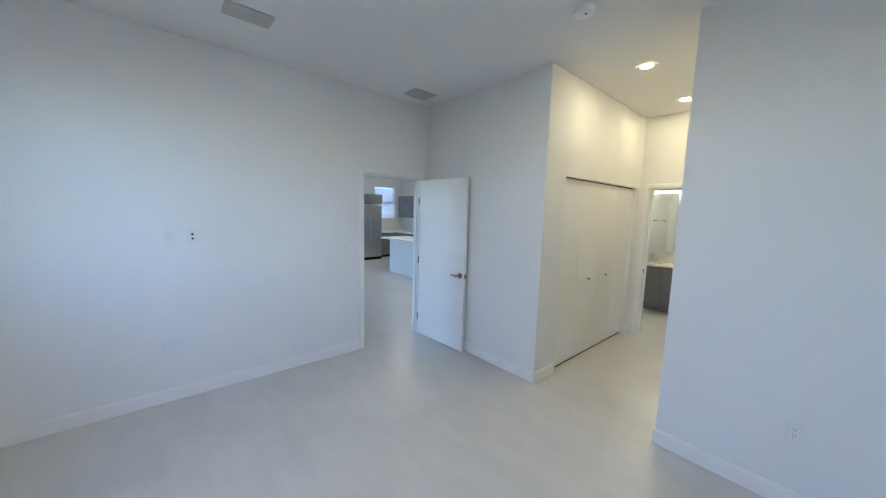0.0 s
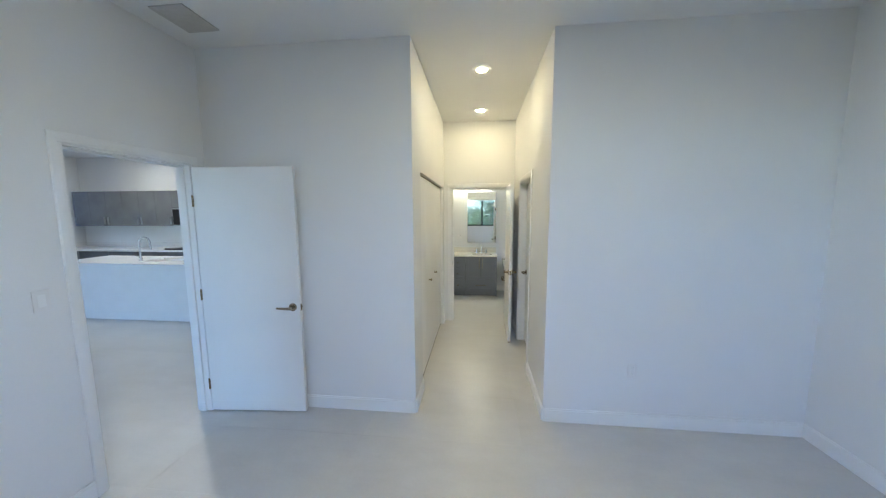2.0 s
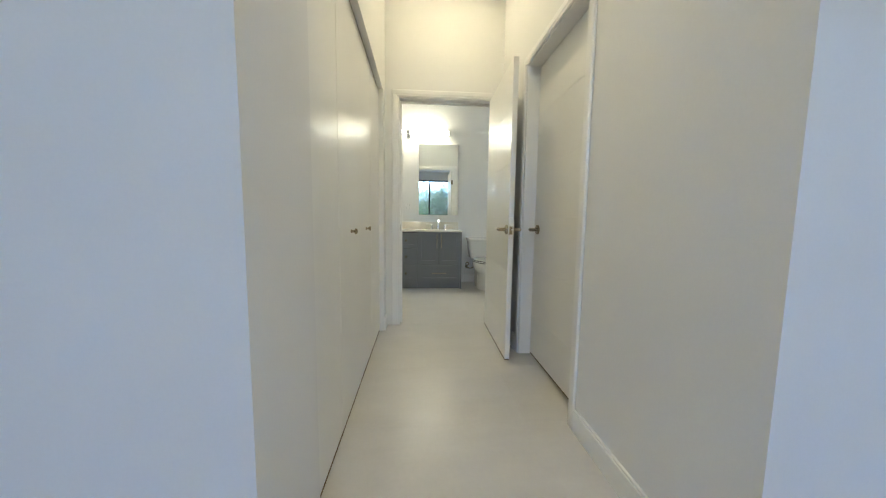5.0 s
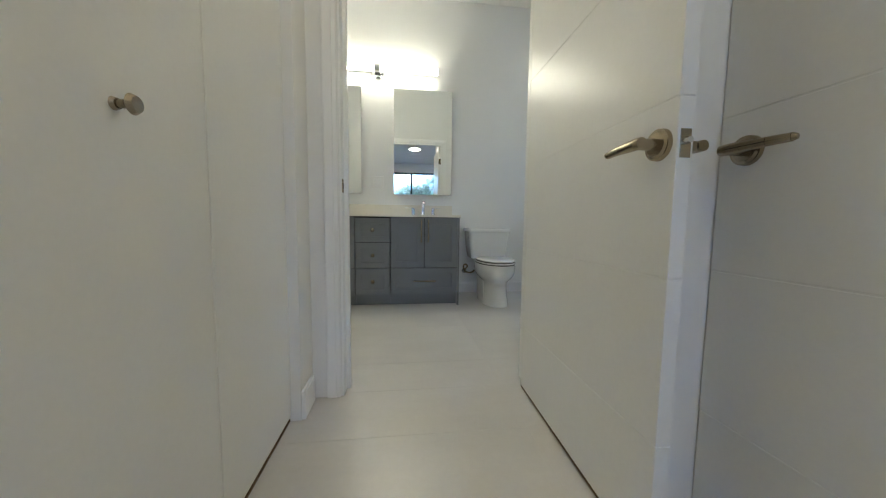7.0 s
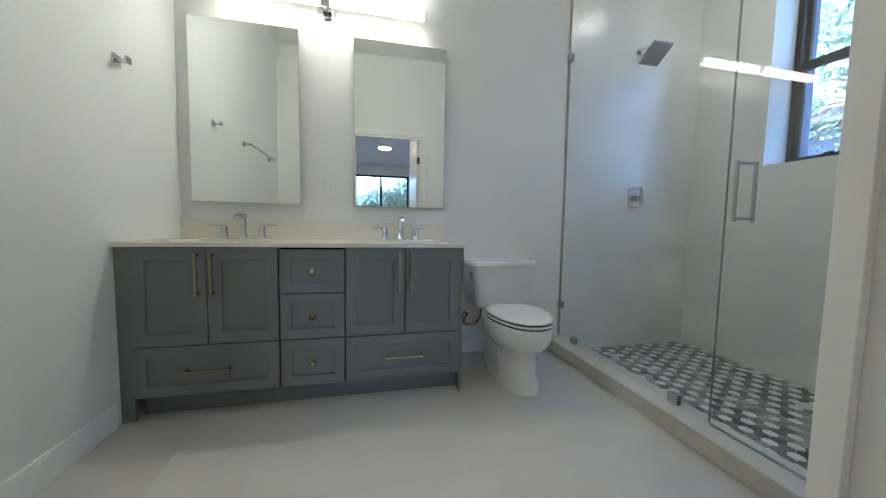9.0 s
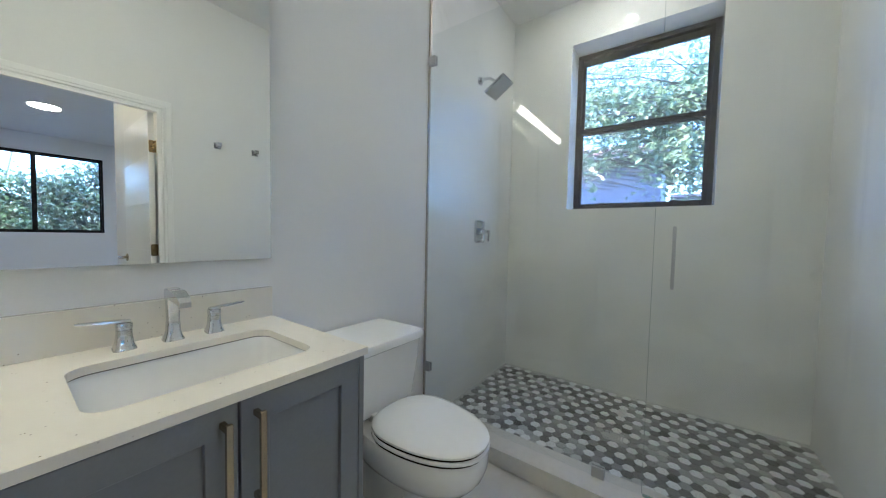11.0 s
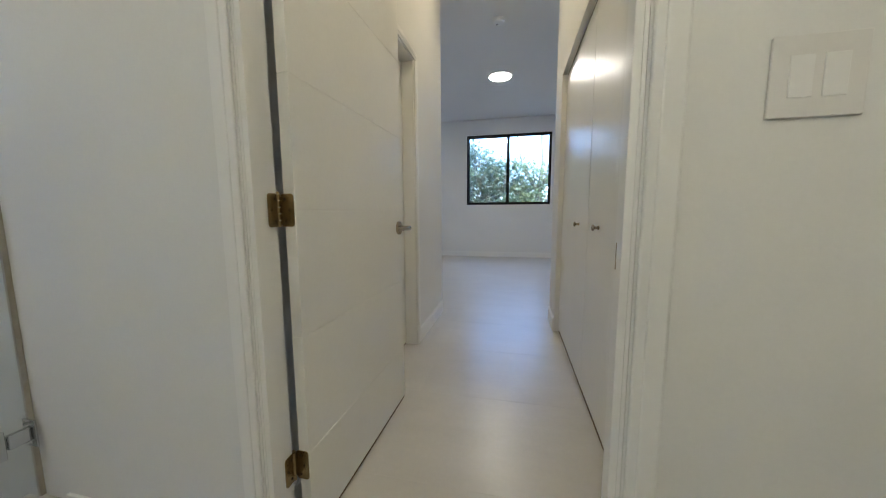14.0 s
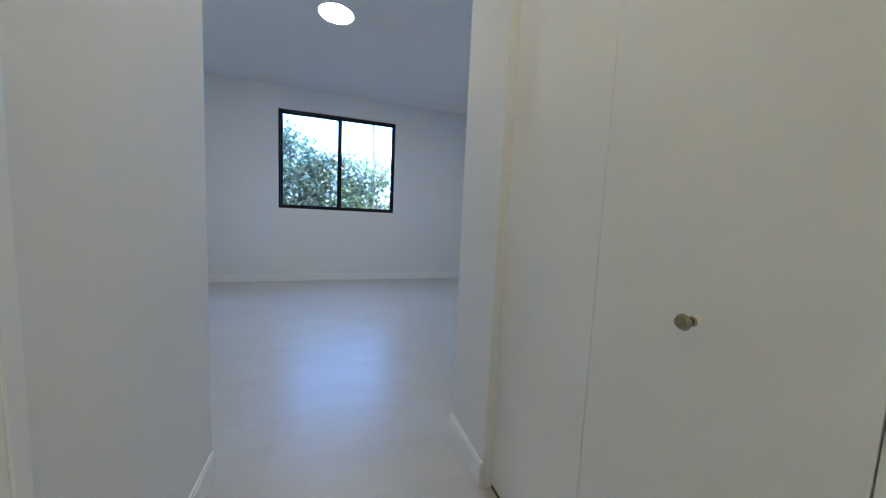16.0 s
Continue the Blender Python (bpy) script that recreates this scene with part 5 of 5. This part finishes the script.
for k in range(11):
    s = V((0.0, 0.15, rng.uniform(2.0, 3.3)))
    e = s + V((rng.uniform(-0.9, 0.9), rng.uniform(1.4, 3.3), rng.uniform(0.0, 1.0)))
    limbs.append([s, s.lerp(e, 0.35) + V((0, 0, 0.18)), s.lerp(e, 0.7) + V((0, 0, 0.10)), e])
    for f in (0.45, 0.6, 0.75, 0.9, 1.02):
        for _ in range(2):
            clumps.append(s.lerp(e, f) + V((rng.gauss(0, 0.22), rng.gauss(0, 0.22), rng.gauss(-0.05, 0.2))))
for _ in range(44):
    clumps.append(V((rng.uniform(-0.9, 1.2), rng.uniform(-1.4, 3.6), rng.uniform(2.9, 4.4))))
for _ in range(16):
    clumps.append(V((rng.uniform(-0.7, 0.9), rng.uniform(0.9, 3.4), rng.uniform(2.25, 3.0))))
for _ in range(58):
    clumps.append(V((rng.uniform(-0.8, 1.3), rng.uniform(-1.8, 1.5), rng.uniform(1.9, 4.3))))
for _ in range(40):
    clumps.append(V((rng.uniform(-0.6, 1.2), rng.uniform(2.5, 4.6), rng.uniform(2.6, 4.5))))
for _ in range(24):
    clumps.append(V((rng.uniform(-0.6, 1.0), rng.uniform(0.8, 3.2), rng.uniform(3.0, 4.3))))
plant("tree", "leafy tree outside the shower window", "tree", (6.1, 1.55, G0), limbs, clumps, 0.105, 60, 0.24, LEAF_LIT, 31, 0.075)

STUCCO = mottled("lilac_grey_stucco", (0.17, 0.165, 0.215), (0.22, 0.215, 0.27), 0.85, 1.5, 60, 0.3)
ROOFT = mottled("red_clay_tile", (0.22, 0.115, 0.10), (0.30, 0.17, 0.145), 0.75, 4, 40, 0.2)
house = thing("neighbour_house", "stucco neighbour house with a red tile roof", "house", (9.4, 5.9, G0))
boxpart("wall", (0, -2.40, 0, 5, 6, 3.42), STUCCO, house)
bm = bmesh.new()
loft(bm, [[(-0.45, -2.65, 3.42), (5.4, -2.65, 3.42), (5.4, -2.65, 3.51), (2.5, -2.65, 4.3), (-0.45, -2.65, 3.51)], [(-0.45, 6.4, 3.42), (5.4, 6.4, 3.42), (5.4, 6.4, 3.51), (2.5, 6.4, 4.3), (-0.45, 6.4, 3.51)]])
roof = part("roof", bm, ROOFT, house)
for k in range(21):
    y = -2.62 + k * 0.42
    tube_bm = tube(bmesh.new(), (-0.48, y + 0.1, 3.54), (2.5, y + 0.1, 4.33), 0.075, 0.075, 10)
    part("tile_row", tube_bm, ROOFT, roof)
boxpart("window", (-0.03, 1.0, 1.0, 0.02, 2.2, 2.2), BLACK, house, 0.005)
boxpart("gutter", (-0.52, -2.65, 3.33, -0.42, 6.4, 3.42), STUCCO, house, 0.01)
gar = thing("neighbour_wall", "low pale garden wall with a flat coping", "garden wall", (8.7, 0, G0))
boxpart("wall", (0, -5, 0, 0.2, 3.3, 2.33), STUCCO, gar)
boxpart("coping", (-0.04, -5, 2.33, 0.24, 3.3, 2.40), STUCCO, gar, 0.01)

# neighbour's lap siding beyond the kitchen window
SIDING = mottled("white_siding", (0.42, 0.45, 0.48), (0.50, 0.53, 0.56), 0.6, 2, 60, 0.1)
sd = thing("neighbour_siding", "white lap-sided house beside the kitchen", "house", (-10.9, 3.3, G0))
boxpart("wall", (-4, -4, 0, -0.04, 4, 5.2), SIDING, sd)
for k in range(28):
    ob = boxpart("lap_board", (-0.04, -4, k * 0.18 + 0.02, 0.0, 4, k * 0.18 + 0.195), SIDING, sd)
    ob.matrix_basis = pose(0, 0, 0, 0, 0, 0)
boxpart("roof", (-4.2, -4.3, 5.2, 0.3, 4.3, 5.35), ROOFT, sd)
# roof slab over the whole house
structure(boxpart("roof", (KX - 0.5, -4.75, CZ + 0.1, 3.6, 4.9, CZ + 0.35), STUCCO), "flat roof of the house", "roof")
wall("wall_outer_east", "y", 3.40, 3.60, -4.75, 4.9, -0.3, CZ + 0.1, [(2.85, 3.99, 1.30, 2.82)], STUCCO, "outside stucco wall round the shower window")

# ---- shower floor: hexagon mosaic ----
GROUT = mottled("grout", (0.46, 0.46, 0.44), (0.54, 0.54, 0.52), 0.85, 4, 120, 0.2)
shf = structure(boxpart("shower_floor", (1.905, SY + 0.012, -0.075, SX, NY - 0.012, -0.034), GROUT), "pale grout bed of the shower floor", "shower floor")


TONES = {True: ((0.0, (0.80, 0.80, 0.79)), (0.30, (0.86, 0.86, 0.86)), (0.72, (0.74, 0.74, 0.73)), (0.90, (0.50, 0.50, 0.49))),
         False: ((0.0, (0.38, 0.38, 0.37)), (0.20, (0.26, 0.26, 0.255)), (0.44, (0.19, 0.185, 0.18)), (0.68, (0.13, 0.125, 0.12)), (0.86, (0.07, 0.065, 0.058)), (0.96, (0.72, 0.72, 0.71)))}


def mosaic_material(name, socket, white):
    """Stone chips in white, greys and near-black, one tone for each piece, with soft veins."""
    m, n, l, p = nodes_of(name)
    src = n.new("ShaderNodeObjectInfo") if socket == "Random" else n.new("ShaderNodeNewGeometry")
    r, no, tc, mx = n.new("ShaderNodeValToRGB"), n.new("ShaderNodeTexNoise"), n.new("ShaderNodeTexCoord"), n.new("ShaderNodeMix")
    r.color_ramp.interpolation = "CONSTANT"
    stops = TONES[white]
    r.color_ramp.elements[0].color = (*stops[0][1], 1)
    r.color_ramp.elements[1].position, r.color_ramp.elements[1].color = stops[1][0], (*stops[1][1], 1)
    for pos, c in stops[2:]:
        e = r.color_ramp.elements.new(pos)
        e.color = (*c, 1)
    l.new(src.outputs[socket], r.inputs["Fac"])
    no.inputs["Scale"].default_value, no.inputs["Detail"].default_value = 18, 6
    l.new(tc.outputs["Generated" if socket == "Random" else "Object"], no.inputs["Vector"])
    mx.data_type, mx.blend_type = "RGBA", "MULTIPLY"
    mx.inputs["Factor"].default_value = 0.25
    l.new(r.outputs["Color"], mx.inputs["A"])
    l.new(no.outputs["Color"], mx.inputs["B"])
    l.new(mx.outputs["Result"], p.inputs["Base Color"])
    p.inputs["Roughness"].default_value = 0.28
    return m


MOS_ONE = {w: mosaic_material("mosaic_piece", "Random", w) for w in (True, False)}
MOS_REST = {w: mosaic_material("mosaic_rest", "Random Per Island", w) for w in (True, False)}
HP, HR = 0.0545, 0.0520 / math.sqrt(3)


def hex_prism(bm, cx, cy):
    lo = [bm.verts.new((cx + HR * math.sin(radians(60 * k)), cy + HR * math.cos(radians(60 * k)), -0.036)) for k in range(6)]
    hi = [bm.verts.new((cx + HR * math.sin(radians(60 * k)), cy + HR * math.cos(radians(60 * k)), -0.0312)) for k in range(6)]
    tp = [bm.verts.new((cx + 0.95 * HR * math.sin(radians(60 * k)), cy + 0.95 * HR * math.cos(radians(60 * k)), -0.030)) for k in range(6)]
    bm.faces.new(tp)
    for k in range(6):
        j = (k + 1) % 6
        bm.faces.new((lo[k], lo[j], hi[j], hi[k]))
        bm.faces.new((hi[k], hi[j], tp[j], tp[k]))


hex_me, rest = {}, {True: bmesh.new(), False: bmesh.new()}
single, row = 0, 0
yy = SY + 0.012 + HR
while yy < NY - 0.012 - HR * 0.8:
    col = 0
    xx = 1.905 + HP / 2 + (HP / 2 if row % 2 else 0)
    while xx < SX - HP / 2 + 0.004:
        white = (col - (row - row % 2) // 2 + 2 * row) % 3 == 0
        if not (abs(xx - 2.42) < 0.05 and abs(yy - 3.42) < 0.05):
            if xx < 2.27 and single < 300:
                single += 1
                if white not in hex_me:
                    bm = bmesh.new()
                    hex_prism(bm, 0, 0)
                    ob = part("hex_tile", bm, MOS_ONE[white], shf, smooth=False)
                    hex_me[white] = ob.data
                else:
                    ob = new("hex_tile", hex_me[white])
                    ob.parent = shf
                ob.location = (xx, yy, 0)
            else:
                hex_prism(rest[white], xx, yy)
        xx += HP
        col += 1
    yy += HP * math.sqrt(3) / 2
    row += 1
for white in (True, False):
    tagged(part("mosaic_rest", rest[white], MOS_REST[white], shf, smooth=False), kind="stuff")
dr = thing("shower_drain", "square steel shower drain grate", "drain", (2.42, 3.42, -0.034))
bm = bmesh.new()
for d in ((-0.05, -0.05, 0.05, -0.042), (-0.05, 0.042, 0.05, 0.05), (-0.05, -0.042, -0.042, 0.042), (0.042, -0.042, 0.05, 0.042)):
    box(bm, d[0], d[1], 0, d[2], d[3], 0.005)
part("rim", bm, STEEL, dr)
for k in range(6):
    boxpart("bar", (-0.042, -0.036 + k * 0.0135, 0.001, 0.042, -0.029 + k * 0.0135, 0.0045), STEEL, dr)

# ---- floor: large porcelain tiles with tight joints ----
floor = bpy.data.objects["floor"]
TWX, TWY = 1.2, 0.6
cache = {}


def floor_tile(x0, y0, x1, y1):
    w, h = round(x1 - x0 - 0.0010, 4), round(y1 - y0 - 0.0010, 4)
    if w < 0.01 or h < 0.01:
        return
    if (w, h) not in cache:
        ob = boxpart("floor_tile", (0, 0, -0.012, w, h, 0.0), FLOOR, floor)
        cache[w, h] = ob.data
    else:
        ob = new("floor_tile", cache[w, h])
        ob.parent = floor
    ob.location = (x0 + 0.0005, y0 + 0.0005, 0)


structure(boxpart("floor_grout", (KX, -4.6, -0.04, 1.734, 4.48, -0.0006), FLOOR), "grout between the floor tiles", "floor")
structure(boxpart("floor_grout", (1.734, -4.4, -0.04, 3.0, SY - 0.01, -0.0006), FLOOR), "grout between the floor tiles", "floor")
for region in ((KX, -4.6, 2.965, 2.40), (KX, 2.40, 1.734, 4.46)):
    rx0, ry0, rx1, ry1 = region
    j = -10
    while 0.284 + j * TWY < ry1:
        y0, y1 = max(ry0, 0.284 + j * TWY), min(ry1, 0.284 + (j + 1) * TWY)
        j += 1
        if y1 <= y0:
            continue
        i = -9
        while -0.35 + i * TWX < rx1:
            x0, x1 = max(rx0, -0.35 + i * TWX), min(rx1, -0.35 + (i + 1) * TWX)
            i += 1
            if x1 > x0:
                floor_tile(x0, y0, x1, y1)

# the plan above is drawn at 1 : 1.05
SIZE = Matrix.Scale(1.05, 4)
for ob in list(scene.objects):
    if ob.parent is None and ob.type in {"MESH", "EMPTY", "CURVE"}:
        ob.matrix_world = SIZE @ ob.matrix_world
